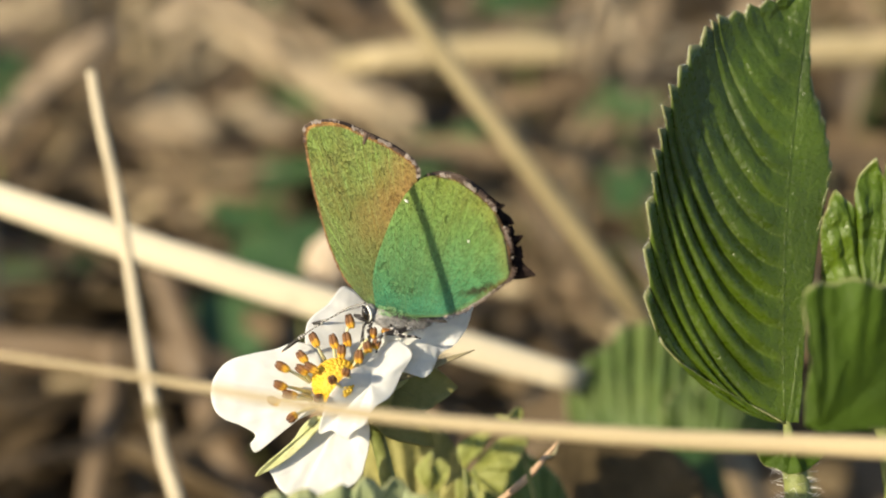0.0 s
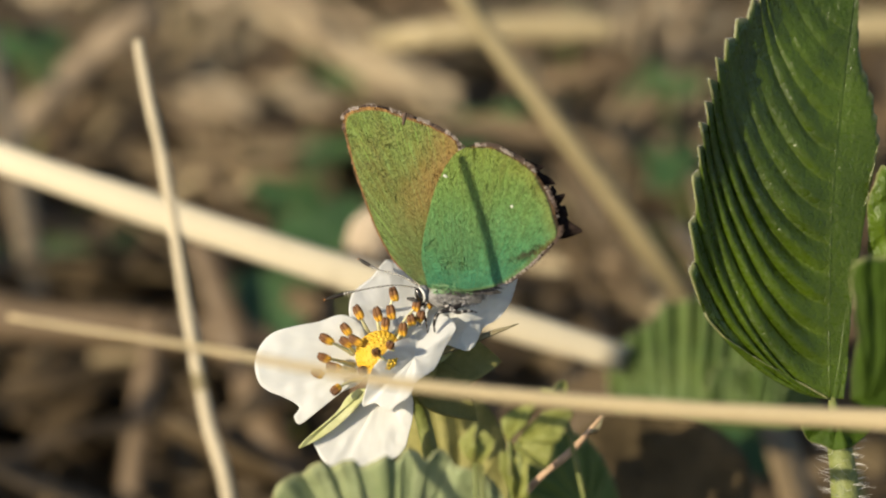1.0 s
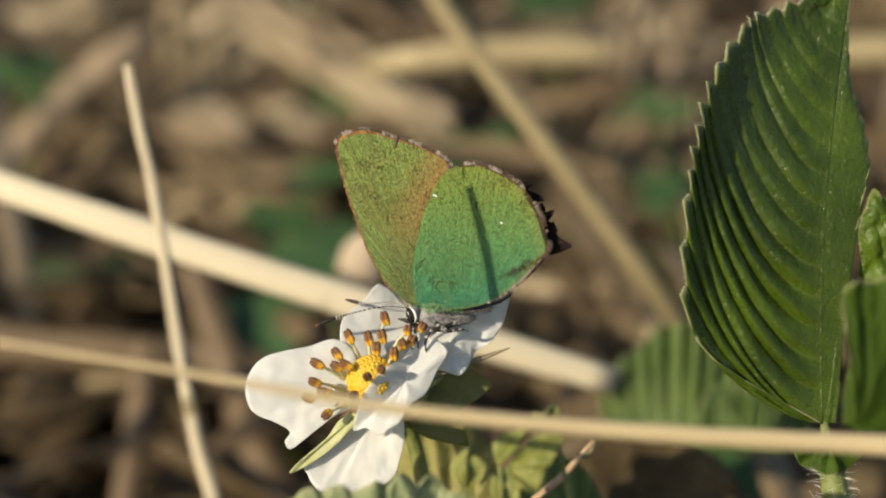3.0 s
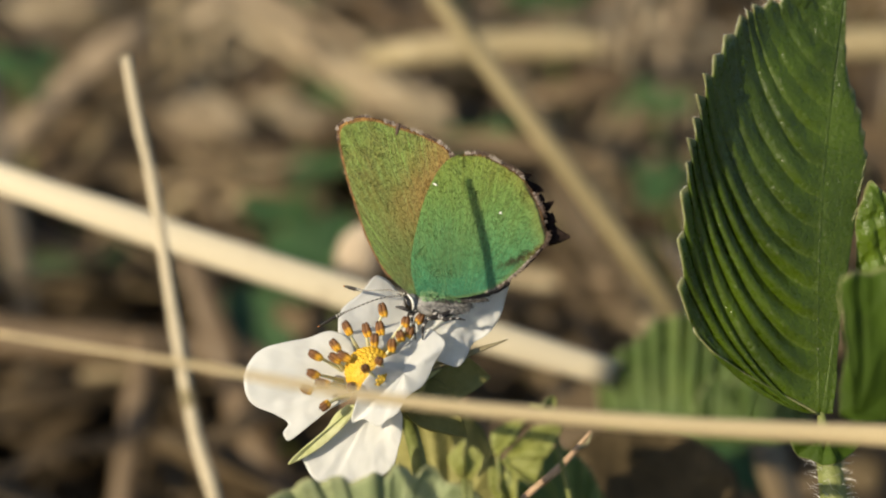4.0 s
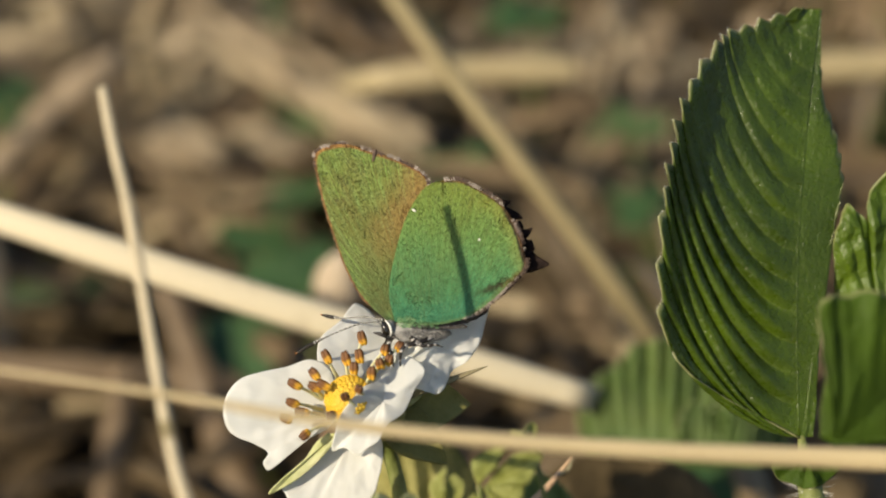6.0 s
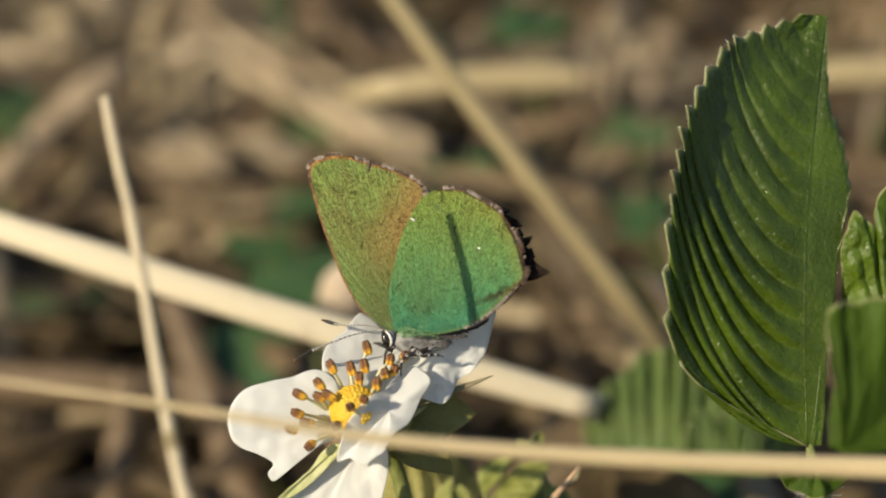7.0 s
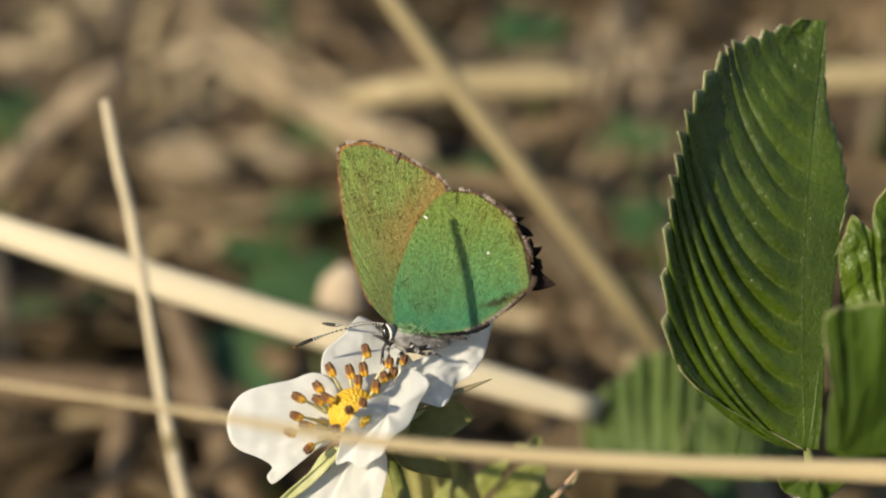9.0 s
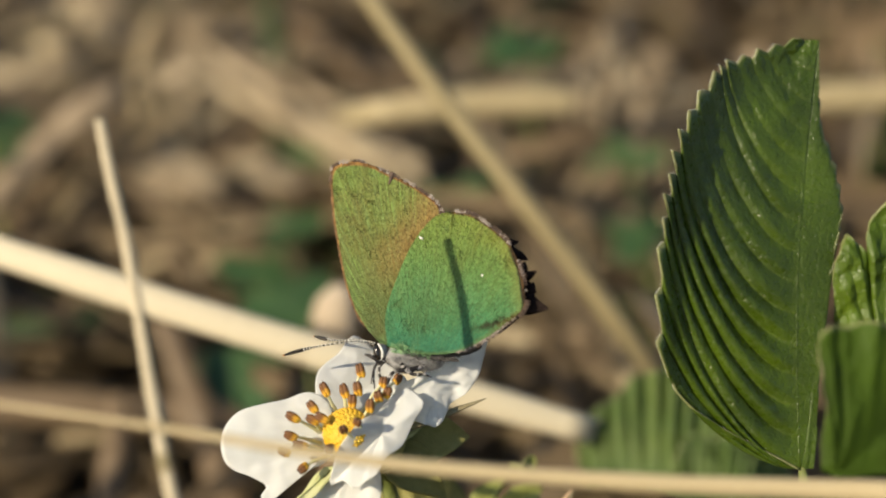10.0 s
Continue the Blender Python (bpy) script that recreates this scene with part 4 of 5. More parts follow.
young_leaf(on_ground(-4, 6), [
    ((-3.41, -24.75, 10.00), ((-11.24, -17.41, 14.00), (-10.65, -15.17, 14.50), (-9.65, -14.52, 14.00), (-9.01, -14.47, 13.80), (-8.53, -13.87, 14.00), (-7.76, -13.71, 14.20), (-7.20, -14.04, 13.80), (-6.61, -13.66, 14.00), (-5.81, -13.57, 14.20), (-5.25, -14.05, 13.80), (-4.52, -13.69, 13.80), (-3.65, -13.30, 14.00), (-3.01, -13.71, 13.60), (-2.43, -12.99, 13.60), (-1.63, -13.14, 13.60), (-1.12, -13.62, 13.20), (-0.40, -12.99, 13.00), (0.33, -13.28, 13.00), (0.85, -14.04, 12.80), (1.72, -14.18, 12.80), (2.90, -14.80, 12.60), (3.93, -16.22, 12.40), (3.64, -19.21, 12.00)))],
    "pale green pleated young strawberry leaf with blunt teeth below the flower", LEAF_PALE, 8, 0.4)
young_leaf(on_ground(8, 4), [
    ((2.07, -13.77, 13.80), ((1.64, -13.31, 13.40), (1.39, -12.68, 13.20), (1.54, -11.93, 13.40), (1.86, -11.31, 13.80), (2.21, -11.99, 14.20), (2.43, -12.79, 14.20))),
    ((2.44, -13.94, 13.60), ((2.30, -13.09, 13.40), (2.44, -12.27, 13.60), (2.73, -11.67, 13.80), (3.15, -12.36, 14.20), (3.16, -13.25, 14.00))),
    ((4.25, -12.40, 13.80), ((4.05, -11.88, 13.20), (4.13, -11.08, 13.20), (4.62, -10.39, 13.60), (5.41, -9.92, 14.00), (6.19, -9.73, 14.20), (5.83, -10.63, 14.20), (5.25, -11.50, 14.20))),
    ((4.83, -12.40, 13.80), ((5.37, -11.81, 13.20), (6.23, -10.99, 13.40), (7.16, -10.45, 13.80), (8.18, -10.31, 14.20), (7.91, -11.34, 14.40), (7.41, -12.42, 14.40), (6.13, -12.38, 14.00))),
    ((4.48, -12.65, 13.50), ((5.51, -12.69, 13.20), (6.52, -12.74, 13.40), (7.23, -12.70, 13.80), (6.91, -13.45, 14.20), (6.33, -14.17, 14.20), (5.40, -13.61, 14.00))),
    ((4.70, -16.26, 13.40), ((4.06, -15.40, 13.00), (3.91, -13.99, 13.20), (4.12, -12.95, 13.40), (4.47, -13.71, 13.80), (4.76, -14.94, 13.80))),
    ((4.92, -16.29, 13.20), ((4.64, -14.97, 13.00), (4.71, -13.85, 13.20), (5.06, -13.22, 13.60), (5.55, -14.41, 14.00), (5.70, -16.03, 13.80))),
    ((7.71, -9.10, 12.00), ((6.40, -9.32, 12.40), (6.76, -8.87, 12.60), (7.50, -8.67, 12.40), (8.14, -8.87, 12.20), (7.79, -9.21, 12.00), (7.15, -9.34, 12.20)))],
    "unfolding yellow-green strawberry leaflets below the flower", LEAF_NEW, 2, 0.9)
young_leaf(on_ground(12, -24), [
    ((12.29, -22.38, -22.00), ((5.62, -21.41, -22.00), (6.10, -18.56, -22.00), (7.53, -16.18, -22.00), (9.92, -15.24, -22.00), (12.30, -16.19, -22.00), (13.97, -18.58, -22.00), (14.68, -21.91, -22.00)))],
    "olive green strawberry leaf in shade under the flower", LEAF_MID, 7, 0.9)
# an added blade whose olive brown stands for the shade under the flower
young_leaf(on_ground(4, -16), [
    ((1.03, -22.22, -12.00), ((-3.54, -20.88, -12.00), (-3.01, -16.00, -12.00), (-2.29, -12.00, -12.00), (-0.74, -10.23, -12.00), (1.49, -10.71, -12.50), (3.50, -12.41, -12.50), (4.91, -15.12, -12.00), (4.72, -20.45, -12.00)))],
    "olive brown blade added to fill the shade under the flower", SEPAL_SHADED, 6, 0.9)
# a brown dead leaf is added to fill the dim ground beyond
leaf = thing("dead_leaf", on_ground(18, -34), "dull brown dead leaf added to fill the dim ground behind the stalks", "leaf")
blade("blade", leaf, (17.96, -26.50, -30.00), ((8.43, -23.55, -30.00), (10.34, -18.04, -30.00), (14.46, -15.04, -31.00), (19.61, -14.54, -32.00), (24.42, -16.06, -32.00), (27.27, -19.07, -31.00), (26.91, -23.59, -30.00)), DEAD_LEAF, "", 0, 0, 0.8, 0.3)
bm = bmesh.new()
tube(bm, [(17.96, -26.50, -30.00), (18.2, -30.0, -32.0), on_ground(18, -34)], (0.6, 0.7, 0.8), 12, 8)
part("petiole", bm, STALK_BROWN, leaf)
# the thin dry stalk with a bract
bm = bmesh.new()
tube(bm, [(10.88, -11.38, 7.00), (8.72, -13.85, 7.00), (6.02, -16.25, 7.00), (3.74, -20.19, 6.00), on_ground(3, -2)], (0.25, 0.5, 0.55, 0.6, 0.7), 30, 8, rough=0.25)
stalk = solo("dry_stalk", bm, STALK_BROWN, on_ground(3, -2), "thin reddish brown dry stalk with a forked tip", "stalk")
bm = bmesh.new()
tube(bm, [(9.88, -12.62, 7.00), (10.46, -12.27, 7.40), (10.91, -11.40, 7.60)], (0.2, 0.36, 0.06), 12, 8, 0.4)
part("bract", bm, SEPAL_DRY, stalk, "small yellowish bract")

# ---- the strawberry flower ----
FC = vec((-4.90, -7.67, 2.00))
FN = vec((-0.30, 0.42, 0.86)).normalized()
flower = thing("strawberry_flower", on_ground(2, -6), "white wild strawberry flower with a yellow centre, petals ruffled", "flower")


def petal(base, outline, seed, label="", ruffle=0.28, bulge=0.15):
    return blade("petal", flower, base, outline, PETAL, label, 0, 0.0, ruffle, bulge, 8, 26, 0.035, seed)


petal((-4.96, -8.41, 1.00), ((-6.07, -9.67, 1.40), (-7.83, -10.54, 1.60), (-8.94, -11.32, 1.80), (-9.72, -12.18, 2.00), (-10.27, -12.45, 2.10), (-10.59, -11.93, 2.10), (-10.24, -11.26, 2.00), (-11.25, -10.59, 1.90), (-12.46, -10.11, 1.80), (-13.10, -9.55, 1.80), (-13.42, -8.23, 1.80), (-13.13, -7.05, 1.50), (-12.27, -6.05, 1.30), (-10.72, -5.54, 1.10), (-8.92, -5.19, 0.90), (-7.24, -4.72, 0.60), (-5.95, -5.37, 0.50), (-5.38, -7.30, 0.80)), 1.3)
petal((-3.71, -6.74, -0.20), ((-5.63, -6.82, 0.60), (-6.53, -5.70, 0.40), (-6.80, -4.17, -0.20), (-6.51, -3.09, -0.90), (-5.21, -2.00, -2.00), (-4.12, -0.77, -3.00), (-3.30, -1.10, -3.20), (-2.04, -2.51, -2.80), (-0.67, -3.54, -2.20), (-0.13, -4.75, -1.40), (-1.35, -6.06, -0.40)), 4.1)
petal((-1.87, -6.20, 0.20), ((-1.18, -4.57, 0.30), (1.58, -3.08, 0.10), (4.04, -1.58, -0.30), (5.81, -0.28, -0.70), (5.61, -1.88, -0.80), (4.95, -3.72, -0.70), (4.04, -5.05, -0.40), (2.89, -5.82, -0.20), (2.23, -7.02, 0.10), (1.62, -7.34, 0.20), (1.21, -6.61, 0.10), (1.34, -5.97, 0.00), (0.57, -6.04, 0.10), (-0.65, -7.33, 0.30)), 7.7, "shaded petal under the butterfly", 0.95)
petal((-2.04, -7.69, 2.40), ((-2.44, -6.27, 2.20), (-3.45, -6.61, 3.30), (-4.22, -7.45, 3.80), (-4.93, -8.39, 3.90), (-5.32, -9.49, 3.90), (-5.61, -11.01, 3.60), (-4.78, -10.81, 3.70), (-3.91, -11.35, 3.80), (-3.12, -10.84, 3.80), (-2.41, -10.38, 3.70), (-1.78, -9.30, 3.30), (-0.60, -8.50, 2.30), (0.20, -6.92, 1.90), (0.92, -5.58, 1.60), (-0.24, -4.63, 1.00), (-1.73, -5.59, 1.30)), 2.2, "petal folded back at one side", 0.2, 0.15)
petal((-4.01, -9.65, 0.60), ((-5.60, -10.73, 1.20), (-7.26, -12.12, 1.80), (-8.75, -13.12, 2.20), (-9.26, -13.67, 2.30), (-8.98, -14.17, 2.40), (-8.69, -14.76, 2.50), (-8.04, -15.41, 2.70), (-7.40, -15.73, 2.70), (-6.65, -15.38, 2.70), (-5.85, -15.84, 2.80), (-4.90, -15.61, 2.80), (-3.83, -15.07, 2.70), (-2.84, -14.30, 2.50), (-2.40, -13.01, 2.20), (-2.13, -11.65, 1.80), (-2.39, -10.35, 1.00)), 9.4)


def sepal(base, tip, width, material, bow, label=""):
    b, t = vec(base), vec(tip)
    m = t - b
    s = m.cross(vec((0.1, 0.2, 1))).normalized()
    n = s.cross(m).normalized()

    def place(u, v):
        e = 2 * u - 1
        w = width / 2 * (0.55 + 0.45 * math.sin(math.pi * min(1, v * 1.5) / 1.5)) * (1 - v ** 2.2)
        return b + m * v + s * w * e + n * (0.35 * w * e * e + bow * math.sin(math.pi * v))

    bm = bmesh.new()
    sheet(bm, 8, 16, place, lambda u, v: (u, v))
    return thicken(part("sepal", bm, material, flower, label), 0.14)


blade("sepal", flower, (-5.41, -9.95, 2.00), ((-6.04, -9.94, 2.10), (-6.83, -10.57, 2.20), (-7.46, -11.51, 2.40), (-8.48, -12.56, 2.60), (-9.65, -13.40, 2.90), (-10.16, -14.03, 3.00), (-9.41, -13.76, 2.90), (-8.16, -13.07, 2.70), (-6.90, -12.06, 2.50), (-5.95, -11.04, 2.30), (-5.32, -10.33, 2.20)), SEPAL, "yellow-green pointed sepal", 2, 0.3, 0.15, 0.1)
sepal((-0.58, -7.75, -2.00), (5.49, -5.41, -0.60), 0.6, SEPAL_DRY, 0.2, "narrow withered sepal")
sepal((-2.05, -8.32, -3.20), (4.40, -8.41, -4.60), 5.4, SEPAL_SHADED, 0.6, "olive green sepal, shade put into its colour")
sepal((-2.05, -8.95, -3.20), (2.57, -12.79, -4.00), 4.2, SEPAL_SHADED, 0.5, "olive green sepal, shade put into its colour")
sepal((-1.74, -8.26, -2.20), (1.59, -5.61, -3.40), 2.6, SEPAL, 0.4, "yellow-green sepal behind the petals")
bm = bmesh.new()
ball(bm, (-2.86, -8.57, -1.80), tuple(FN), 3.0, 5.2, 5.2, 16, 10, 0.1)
part("calyx", bm, SEPAL_SHADED, flower, "calyx cup in the shade-darkened sepal green")
bm = bmesh.new()
tube(bm, [(-2.86, -8.66, -2.00), (-1.77, -11.74, -4.00), (-0.59, -17.77, -5.00), on_ground(2, -6)], (1.5, 1.1, 1.2, 1.4), 30, 10)
part("flower_stalk", bm, STALK, flower)

# yellow centre: a low dome set with tiny pistils
bm = bmesh.new()
DOME = FC + vec((0.45, 0.1, 0.0)) + FN * 0.1
ball(bm, DOME, tuple(FN), 2.8, 3.5, 3.5, 24, 14, 0.06)
centre = part("receptacle", bm, YELLOW, flower, "domed yellow flower centre")
ax = FN.orthogonal().normalized()
ay = FN.cross(ax)
bm = bmesh.new()
for i in range(120):
    r, a = math.sqrt(i / 120) * 1.28, i * 2.39996
    up = math.cos(r)
    d = (ax * math.cos(a) * math.sin(r) + ay * math.sin(a) * math.sin(r) + FN * up).normalized()
    p = DOME + (ax * math.cos(a) * math.sin(r) + ay * math.sin(a) * math.sin(r)) * 1.72 + FN * up * 1.36
    ball(bm, p - d * 0.07, tuple(d), 0.36, 0.36, 0.36, 6, 4)
part("pistil", bm, YELLOW, centre, "crowded yellow pistils")

# stamens: where each anther stands, mm from the centre of the flower, across and up, and its lift
STAMENS = (
    (1.38, 4.44, 1.20), (-1.13, 3.17, 2.00), (0.23, 3.00, 1.60), (1.19, 3.16, 1.60), (0.82, 2.35, 2.40), (-1.99, 1.99, 2.40), (-1.95, 1.10, 3.00), (-1.31, 1.23, 3.20), (-3.38, 1.28, 2.60), (-3.47, -0.02, 3.00), (-2.83, -0.66, 3.00), (-3.91, -1.05, 3.60), (-2.60, -2.20, 3.60), (0.25, 0.46, 4.40), (1.19, 0.96, 4.20), (-0.70, -0.80, 4.40), (2.07, 2.01, 3.00), (2.66, 2.63, 2.40), (3.29, 2.89, 2.00), (3.00, 3.60, 1.40), (4.01, 3.79, 1.00)
)
for x, y, z in STAMENS:
    tipp = FC + vec((x, y, z - 2.0))
    flat = tipp - FC
    flat = (flat - FN * flat.dot(FN))
    foot = FC + flat.normalized() * 1.75 - FN * 0.5
    d = (tipp - foot).normalized()
    bm = bmesh.new()
    tube(bm, [foot, foot * 0.5 + tipp * 0.5 + FN * 0.25, tipp], (0.34, 0.24, 0.16), 10, 7)
    fil = part("stamen", bm, FILAMENT, flower)
    bm = bmesh.new()
    grown = random.uniform(0.82, 1.1)
    way = (flat.normalized() * 0.75 + FN * 0.4 + vec((random.gauss(-0.3, 0.2), random.gauss(0.35, 0.2), 0))).normalized()
    across = way.cross(vec((0, 0, 1))).normalized() * 0.11
    ball(bm, tipp + across, tuple(way), grown * 1.12, 0.46, 0.52, 9, 9, 0.12)
    ball(bm, tipp - across, tuple(way), grown * 1.06, 0.46, 0.52, 9, 9, 0.12)
    part("anther", bm, ANTHER, fil, "two-lobed brown and orange anther")


# ---- the butterfly ----
ROOT = vec((0.5, -2.9, 1.0))
fly = thing("butterfly", ROOT, "green butterfly with closed wings perched on the strawberry flower", "butterfly")


def mm_line(pairs, z=0.0):
    return [vec((x, y, z)) for x, y in pairs]


# outlines from the root round the wing and back, mm from the root
FORE = mm_line(((-1.79, 0.04), (-3.89, 1.81), (-5.18, 3.95), (-6.30, 6.77), (-7.19, 9.59), (-7.63, 11.73), (-7.47, 12.53), (-6.47, 12.94), (-5.18, 12.98), (-3.28, 12.41), (-1.47, 11.81), (0.27, 10.80), (0.63, 10.12), (0.39, 7.78), (-0.26, 3.75), (-1.14, 0.92)))
HIND = mm_line(((-1.55, 0.20), (-2.03, 2.34), (-1.63, 5.04), (-0.82, 7.86), (0.47, 9.87), (1.76, 10.36), (3.05, 10.28), (4.42, 9.63), (5.79, 8.66), (6.76, 7.21), (7.32, 5.60), (7.56, 4.39), (6.67, 3.26), (5.55, 2.05), (3.85, 0.76), (1.76, 0.12), (0.14, 0.04)))


WING_LEAN = 0.33


def wing_sheet(bm, outline, root, depth, around=150, rings=34, bulge=0.35, vein=0.05, count=9, push=(0, 0)):
    """A fan of faces from the root to the outline, with faint ridges along its veins."""
    ring = spline(outline + [outline[0]], around + 1)
    inner = vec(root)

    def place(u, v):
        s = u * around
        k = min(int(s), around - 1)
        o = ring[k] * (1 - (s - k)) + ring[k + 1] * (s - k)
        p = inner + (o - inner) * v
        z = depth + bulge * math.sin(v * 2.2) + vein * math.sin(u * 2 * math.pi * count) * v * v
        z += 0.10 * noise.noise(vec((p.x * 0.25, p.y * 0.25, depth)))
        z += WING_LEAN * p.x
        return ROOT + vec((p.x + push[0] * v, p.y + push[1] * v, z))

    sheet(bm, around, rings, place, lambda u, v: (u, v))
    bmesh.ops.remove_doubles(bm, verts=bm.verts[:], dist=0.004)


wings = {}
for name, outline, inner, depth, material, label in (
        ("forewing", FORE, (0.9, 1.2), 0.25, WING_FORE, "yellow-green forewing with an orange-brown rim"),
        ("hindwing", HIND, (1.4, 1.5), 0.75, WING_HIND, "green hindwing, bluish at its root")):
    bm = bmesh.new()
    wing_sheet(bm, outline, (*inner, 0), depth)
    wings[name] = thicken(part(name, bm, material, fly, label), 0.05)
for name, outline, inner, depth, push in (("forewing", FORE, (0.9, 1.2), -0.35, (0.12, 0.1)), ("hindwing", HIND, (1.4, 1.5), -0.6, (0.32, 0.1))):
    bm = bmesh.new()
    wing_sheet(bm, outline, (*inner, 0), depth, 110, 16, -0.2, push=push)
    far = thicken(part(name, bm, WING_DARK, fly, "dark brown far wing behind the green one"), 0.05)
    if name == "forewing":
        fore = (wings["forewing"], far)


def fringe(outline, lo, hi, depth, parent, material, count, length, seed, label, every=None):
    """Hair scales that stand along a wing's rim."""
    rnd = random.Random(seed)
    bm = bmesh.new()
    mid = sum(outline, vec((0, 0, 0))) / len(outline)
    ring = spline(outline + [outline[0]], 801)
    for i in range(count):
        u = lo + (hi - lo) * (i + rnd.random()) / count
        if every and math.sin(u * every) < -0.1:
            continue
        k = int(u * 800)
        p, q = ring[k], ring[min(k + 1, 800)]
        d = (q - p).normalized()
        out = vec((d.y, -d.x, 0))
        out = out if out.dot(p - mid) > 0 else -out
        l = length * rnd.uniform(0.5, 1.2)
        b = ROOT + vec((p.x, p.y, WING_LEAN * p.x + depth + 0.35 * math.sin(2.2) + rnd.uniform(-0.12, 0.12))) - out * 0.08
        e = b + (out + d * rnd.gauss(0, 0.35)) * l + vec((0, 0, rnd.gauss(0, 0.05)))
        w = d * 0.045
        vs = [bm.verts.new(c) for c in (b - w, b + w, e + w * 0.5, e - w * 0.5)]
        bm.faces.new(vs)
    return part("fringe", bm, material, parent, label, smooth=False)


fringe(FORE, 0.30, 0.76, 0.25, wings["forewing"], FRINGE_DARK, 420, 0.26, 1, "brown hair fringe", 70)
fringe(FORE, 0.34, 0.76, 0.25, wings["forewing"], FRINGE_PALE, 320, 0.30, 2, "pale hair fringe", 95)
fringe(FORE, 0.05, 0.36, 0.25, wings["forewing"], RIM, 260, 0.16, 3, "orange-brown costal scales")
fringe(HIND, 0.26, 0.72, 0.75, wings["hindwing"], FRINGE_DARK, 420, 0.34, 4, "brown hair fringe", 60)
fringe(HIND, 0.26, 0.60, 0.75, wings["hindwing"], FRINGE_PALE, 260, 0.26, 5, "pale hair fringe", 85)
fringe(HIND, 0.69, 0.84, 0.75, wings["hindwing"], FRINGE_PALE, 130, 0.18, 6, "grey-brown hair fringe")
fringe(HIND, 0.67, 0.82, 0.70, wings["hindwing"], FRINGE_DARK, 150, 0.30, 7, "dark hair fringe")

# the dark notch mark, the tails, the pale specks
bm = bmesh.new()
tube(bm, [ROOT + vec(p) + vec((0, 0, WING_LEAN * p[0])) for p in ((-3.24, 12.61, 0.62), (-3.28, 12.17, 0.66), (-3.36, 11.72, 0.64),)], (0.34, 0.3, 0.1), 8, 6, 0.3)
part("mark", bm, FRINGE_DARK, wings["forewing"], "short black mark on the rim")
for name, pts, w in (("tail", ((7.13, 5.17, -0.20), (7.85, 4.64, -0.10), (9.21, 4.48, 0.10),), (2.8, 1.7, 0.15)),
                     ("tail", ((6.73, 7.00, -0.30), (7.37, 6.59, -0.20), (8.05, 7.03, -0.10),), (1.5, 0.9, 0.1)),
                     ("tail", ((7.22, 4.23, 0.20), (6.70, 3.43, 0.20), (6.02, 2.33, 0.10),), (1.0, 0.8, 0.3)),
                     ("tail", ((5.22, 9.03, -0.30), (6.03, 8.78, -0.20), (6.55, 8.94, -0.10),), (0.8, 0.55, 0.08)),
                     ("tail", ((6.04, 8.14, -0.30), (6.88, 7.89, -0.20), (7.36, 7.72, -0.10),), (0.9, 0.6, 0.08)),
                     ("tail", ((6.96, 5.98, -0.20), (7.69, 5.78, -0.10), (8.25, 5.53, 0.00),), (1.2, 0.8, 0.12))):
    bm = bmesh.new()
    tube(bm, [ROOT + vec(p) + vec((0, 0, WING_LEAN * p[0])) for p in pts], w, 14, 8, 0.22)
    part(name, bm, TAIL, wings["hindwing"], "small blackish tail of the hindwing")
for p, l in (((-0.34, 8.19, 1.22), 0.36), ((4.31, 6.15, 1.18), 0.2)):
    bm = bmesh.new()
    ball(bm, ROOT + vec(p) + vec((0, 0, WING_LEAN * p[0])), (1, -0.5, 0), l, 0.16, 0.12, 8, 6)
    part("pale_speck", bm, WHITE_SCALE, wings["hindwing"], "tiny white speck")

# body
B = lambda x, y, z=0.0: ROOT + vec((x, y, z))
bm = bmesh.new()
ball(bm, B(0.2, -0.35, 0.1), (1, 0.12, 0), 4.2, 1.9, 1.8, 22, 16, 0.14)
thorax = part("thorax", bm, FUR, fly, "grey furry thorax")
bm = bmesh.new()
hairs(bm, lambda i: B(0.2 + 2.0 * math.cos(i * 0.73), -0.35 - 0.85 * abs(math.sin(i * 0.73)) * abs(math.cos(i * 1.91)), 0.1 + 0.9 * abs(math.sin(i * 0.73) * math.sin(i * 1.91))),
      lambda i: vec((0.8 + 0.4 * math.cos(i), -0.35, 0.6)), 0.42, 0.026, 900)
part("fur", bm, FUR, thorax, "long grey hairs")
bm = bmesh.new()
hairs(bm, lambda i: B(-1.4 + 2.8 * ((i * 0.618) % 1), 0.15 + 0.3 * math.sin(i), 1.0),
      lambda i: vec((0.5, 0.3, 0.6)), 0.6, 0.03, 200)
part("fur", bm, FUR_GREEN, thorax, "green hairs under the wing roots")
bm = bmesh.new()
hairs(bm, lambda i: B(-0.2 + 3.6 * ((i * 0.618) % 1), 0.0 + 0.1 * ((i * 0.618) % 1) + 0.22 * math.sin(i), 1.05),
      lambda i: vec((0.9, -0.1, 0.4)), 0.5, 0.032, 260)
part("fur", bm, FUR_DARK, thorax, "dark hairs along the flank")
bm = bmesh.new()
ball(bm, B(2.9, 0.75, -0.1), (1, 0.22, 0), 4.6, 1.35, 1.3, 20, 16, 0.08)
part("abdomen", bm, FUR_DARK, fly, "dark grey abdomen half hidden by the wings")
bm = bmesh.new()
ball(bm, B(-2.0, -0.35, 0.1), (0.3, 1, 0), 1.4, 1.1, 1.2, 16, 12)
head = part("head", bm, FUR, fly, "small grey head")
bm = bmesh.new()
ball(bm, B(-2.2, -0.32, 0.55), (-0.32, 1, 0), 1.15, 0.6, 0.62, 14, 10)
part("eye", bm, EYE, head, "black oval eye")
bm = bmesh.new()
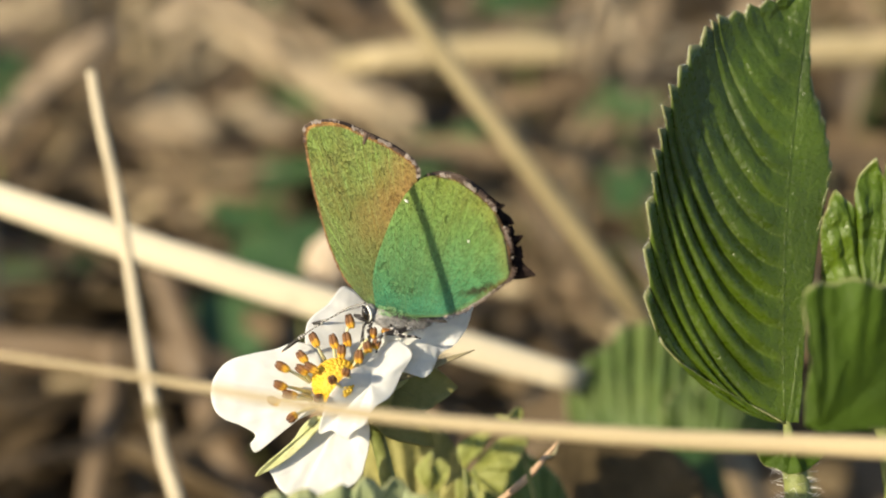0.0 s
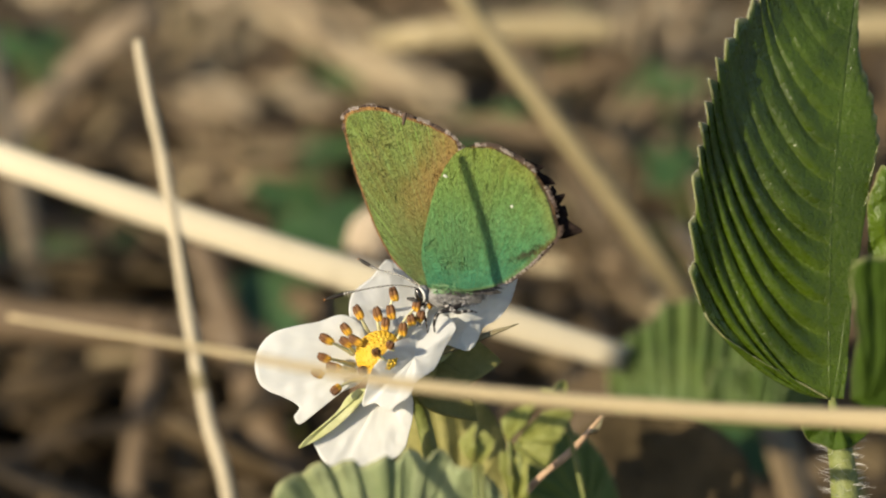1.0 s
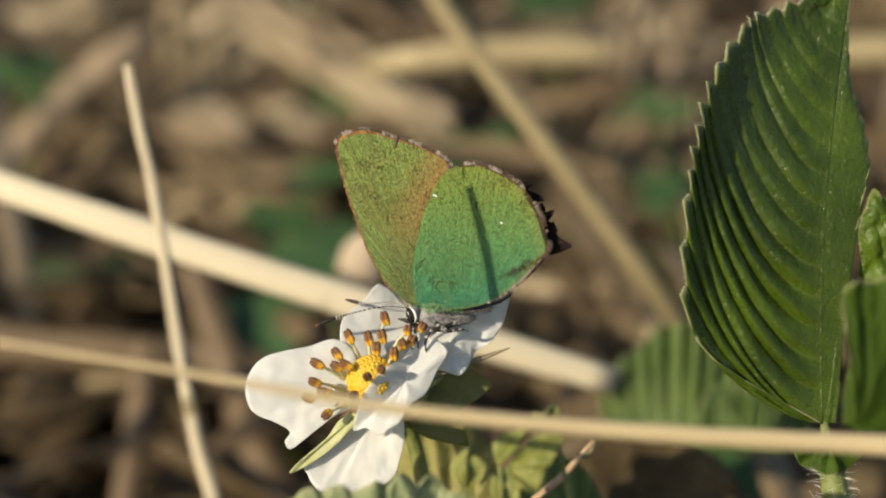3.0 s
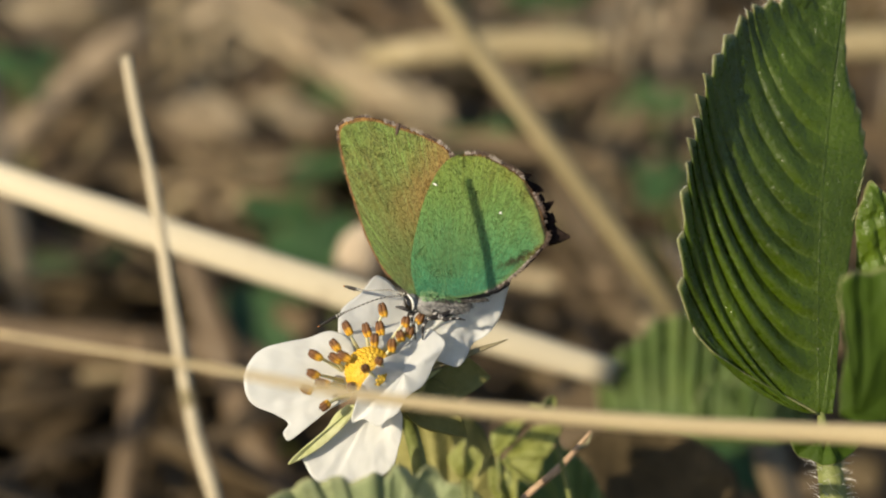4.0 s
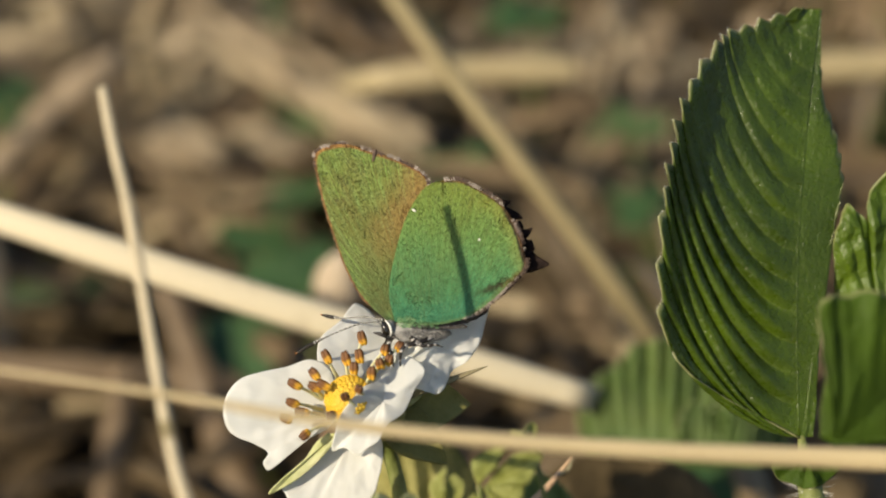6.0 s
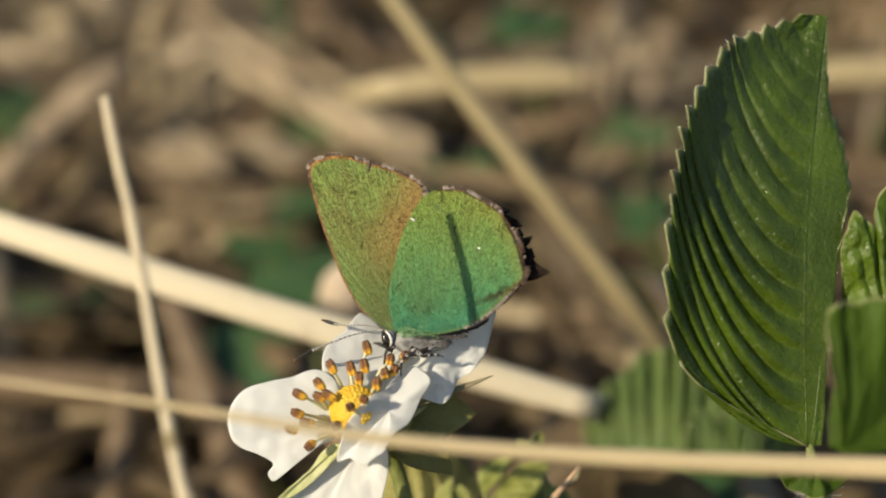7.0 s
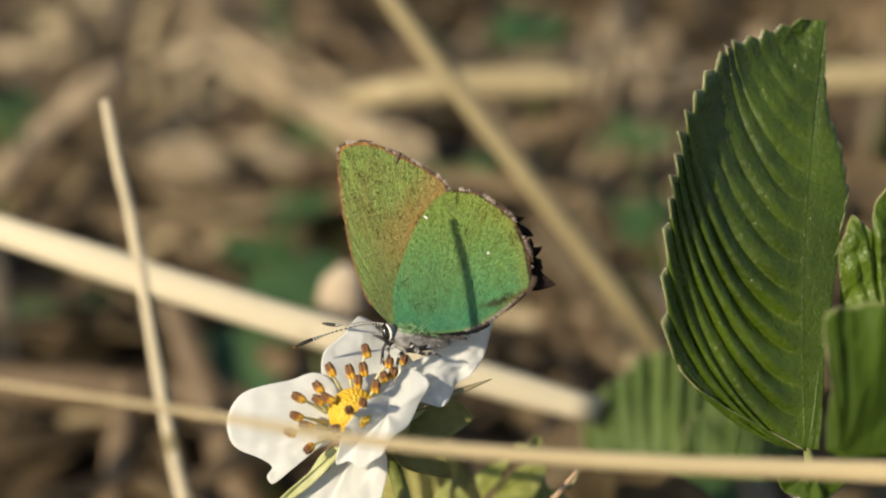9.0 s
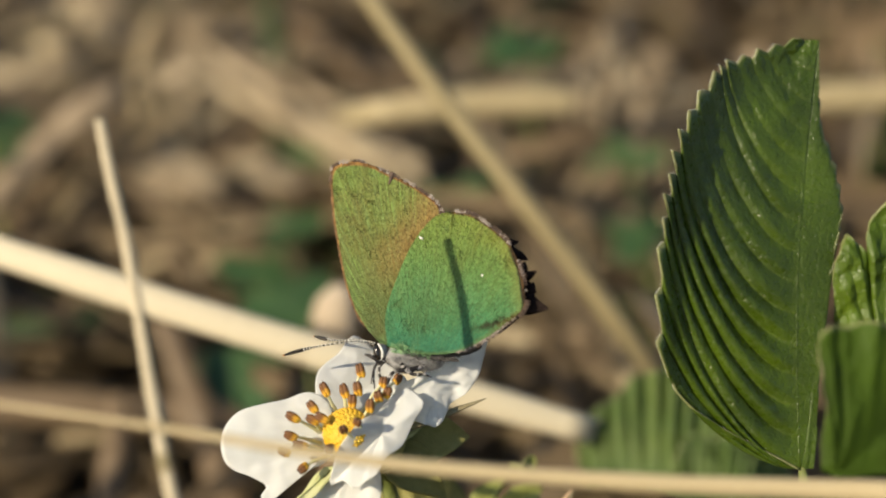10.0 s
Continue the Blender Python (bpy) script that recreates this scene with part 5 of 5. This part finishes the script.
tube(bm, [B(-2.25, 0.3, 0.65), B(-1.93, -0.05, 0.82), B(-1.8, -0.45, 0.8), B(-1.87, -0.85, 0.6)], (0.08, 0.2, 0.2, 0.06), 14, 6)
part("eye_rim", bm, WHITE_SCALE, head, "white scales round the eye")
for z in (0.45, -0.1):
    bm = bmesh.new()
    tube(bm, [B(-2.15, -0.9, z), B(-2.6, -0.7, z + 0.1), B(-3.1, -0.6, z + 0.1)], (0.2, 0.32, 0.08), 10, 7)
    part("palp", bm, FUR_DARK, head, "dark pointed mouth palp")
bm = bmesh.new()
tube(bm, [B(-2.1, -0.9, 0.3), B(-2.3, -1.7, 0.6), B(-2.3, -2.6, 0.7)], (0.16, 0.13, 0.08), 12, 6)
part("proboscis", bm, FUR_DARK, head, "thin dark tongue")


def leg(points, widths=(0.34, 0.42, 0.30, 0.22, 0.12)):
    bm = bmesh.new()
    tube(bm, [B(*p) for p in points], widths, 22, 7, rough=0.3)
    part("leg", bm, LEG, fly, "slender black and white banded leg")


leg(((1.3, -0.75, 0.7), (0.2, -1.25, 1.2), (-0.8, -1.5, 1.5), (-1.1, -2.1, 1.5), (-1.1, -2.9, 1.3)))
leg(((-0.4, -0.9, 0.9), (0.5, -1.45, 1.4), (1.3, -1.35, 1.4), (1.9, -1.5, 1.2)), (0.32, 0.3, 0.2, 0.1))
leg(((-1.6, -0.8, 0.5), (-1.9, -1.4, 0.8), (-1.7, -2.2, 0.9), (-1.6, -3.0, 1.0)), (0.24, 0.22, 0.17, 0.1))
leg(((-1.2, -0.8, -0.2), (-2.2, -1.3, -0.1), (-2.2, -2.2, 0.1), (-2.0, -2.9, 0.3)), (0.22, 0.2, 0.16, 0.1))

feelers = []
for foot, pts, label in (
        (B(-2.45, 0.2, 0.5), ((0, 0, 0), (-1.5, 0.22, 0.4), (-3.7, -0.05, 0.8), (-5.1, -0.35, 1.0), (-6.5, -0.75, 1.1)), "near black and white ringed antenna with a dark club"),
        (B(-2.35, 0.3, -0.1), ((0, 0, 0), (-1.2, 0.62, -0.5), (-2.7, 0.98, -1.0), (-3.4, 1.25, -1.3), (-4.3, 1.75, -1.6)), "far black and white ringed antenna with a dark club")):
    bm = bmesh.new()
    tube(bm, [foot + vec(p) for p in pts], (0.12, 0.10, 0.10, 0.10, 0.10, 0.10, 0.12, 0.24, 0.28, 0.25, 0.10), 44, 8)
    feelers.append(part("antenna", bm, ANTENNA, fly, label, pivot=foot))

# ---- movement ----
# seconds, shift in mm and lean in degrees about the root of the wings, turn of the forewings, shift in depth, tilt towards the lens
FLY = (
    (0.0, -0.62, 0.36, -7.50, 2.40, 0.10, 10.8),
    (0.5, -0.26, -0.40, 1.47, 1.08, 0.10, 5.5),
    (1.0, 0.00, 0.00, 0.00, 0.00, 0.10, 5.6),
    (1.5, -0.13, -0.12, 1.23, -0.06, -0.30, 0.8),
    (2.0, -0.04, 0.16, 0.01, -0.27, -0.50, 1.0),
    (2.5, -0.00, 0.21, 0.56, -0.61, -0.50, 0.0),
    (4.0, -0.02, 0.47, -0.72, -0.79, -0.60, 0.0),
    (4.5, -0.03, 0.66, -1.58, -1.30, -0.50, 0.0),
    (5.0, -0.08, 0.50, -1.05, -0.55, -0.50, 0.0),
    (5.5, -0.11, 0.49, -0.22, -0.51, -0.60, 0.0),
    (5.7, -0.06, 0.50, -1.59, -0.14, -0.60, 0.0),
    (6.8, -0.44, 0.68, -1.88, 0.27, -0.50, 0.0),
    (7.0, -0.47, 0.52, -1.40, 1.29, -0.50, 0.0),
    (7.5, -0.46, 0.49, -4.10, 1.27, -0.50, 0.0),
    (8.0, -0.28, 0.99, -2.59, -3.78, -0.50, 0.0),
    (8.5, -0.29, 0.99, -5.83, -3.37, -0.65, 0.0),
    (9.0, -0.37, 0.97, -7.65, -1.90, -0.65, 0.0),
    (9.5, -0.45, 0.98, -9.05, -1.39, -0.65, 0.0),
    (10.0, -0.57, 0.90, -9.39, -0.70, -0.65, 0.0),
)
# seconds, turn of the near and of the far antenna in degrees
FEELERS = (
    (0.0, 29.0, 54.5),
    (0.5, -1.5, 1.5),
    (1.0, 0.0, 0.0),
    (1.5, -0.2, 9.8),
    (2.0, 2.0, 15.0),
    (2.5, 1.4, 15.9),
    (4.0, 13.7, 15.7),
    (4.5, 16.6, 16.6),
    (5.0, 12.1, 17.1),
    (5.5, 13.2, 17.2),
    (5.7, 14.6, 18.6),
    (6.8, 12.9, 14.9),
    (7.0, 11.4, 13.4),
    (7.5, 3.4, 19.1),
    (8.0, 47.6, 38.6),
    (8.5, 14.8, 30.8),
    (9.0, 14.2, 28.6),
    (9.5, 11.1, 27.1),
    (10.0, 8.7, 24.4),
)


def motions():
    home = {ob: ob.matrix_basis.copy() for ob in (fly, *feelers)}
    walk(fly, [(t, VP @ Matrix.Translation((ROOT + vec((x, y, z))) * MM) @ pose(0, 0, 0, b, 0, a)) for t, x, y, a, _, z, b in FLY])
    for wing in fore:
        walk(wing, [(row[0], pose(0, 0, 0, 0, 0, row[4])) for row in FLY])
    for k, ob in enumerate(feelers):
        at = home[ob].translation
        walk(ob, [(row[0], pose(*at, 0, 0, row[1 + k])) for row in FEELERS])


motions()
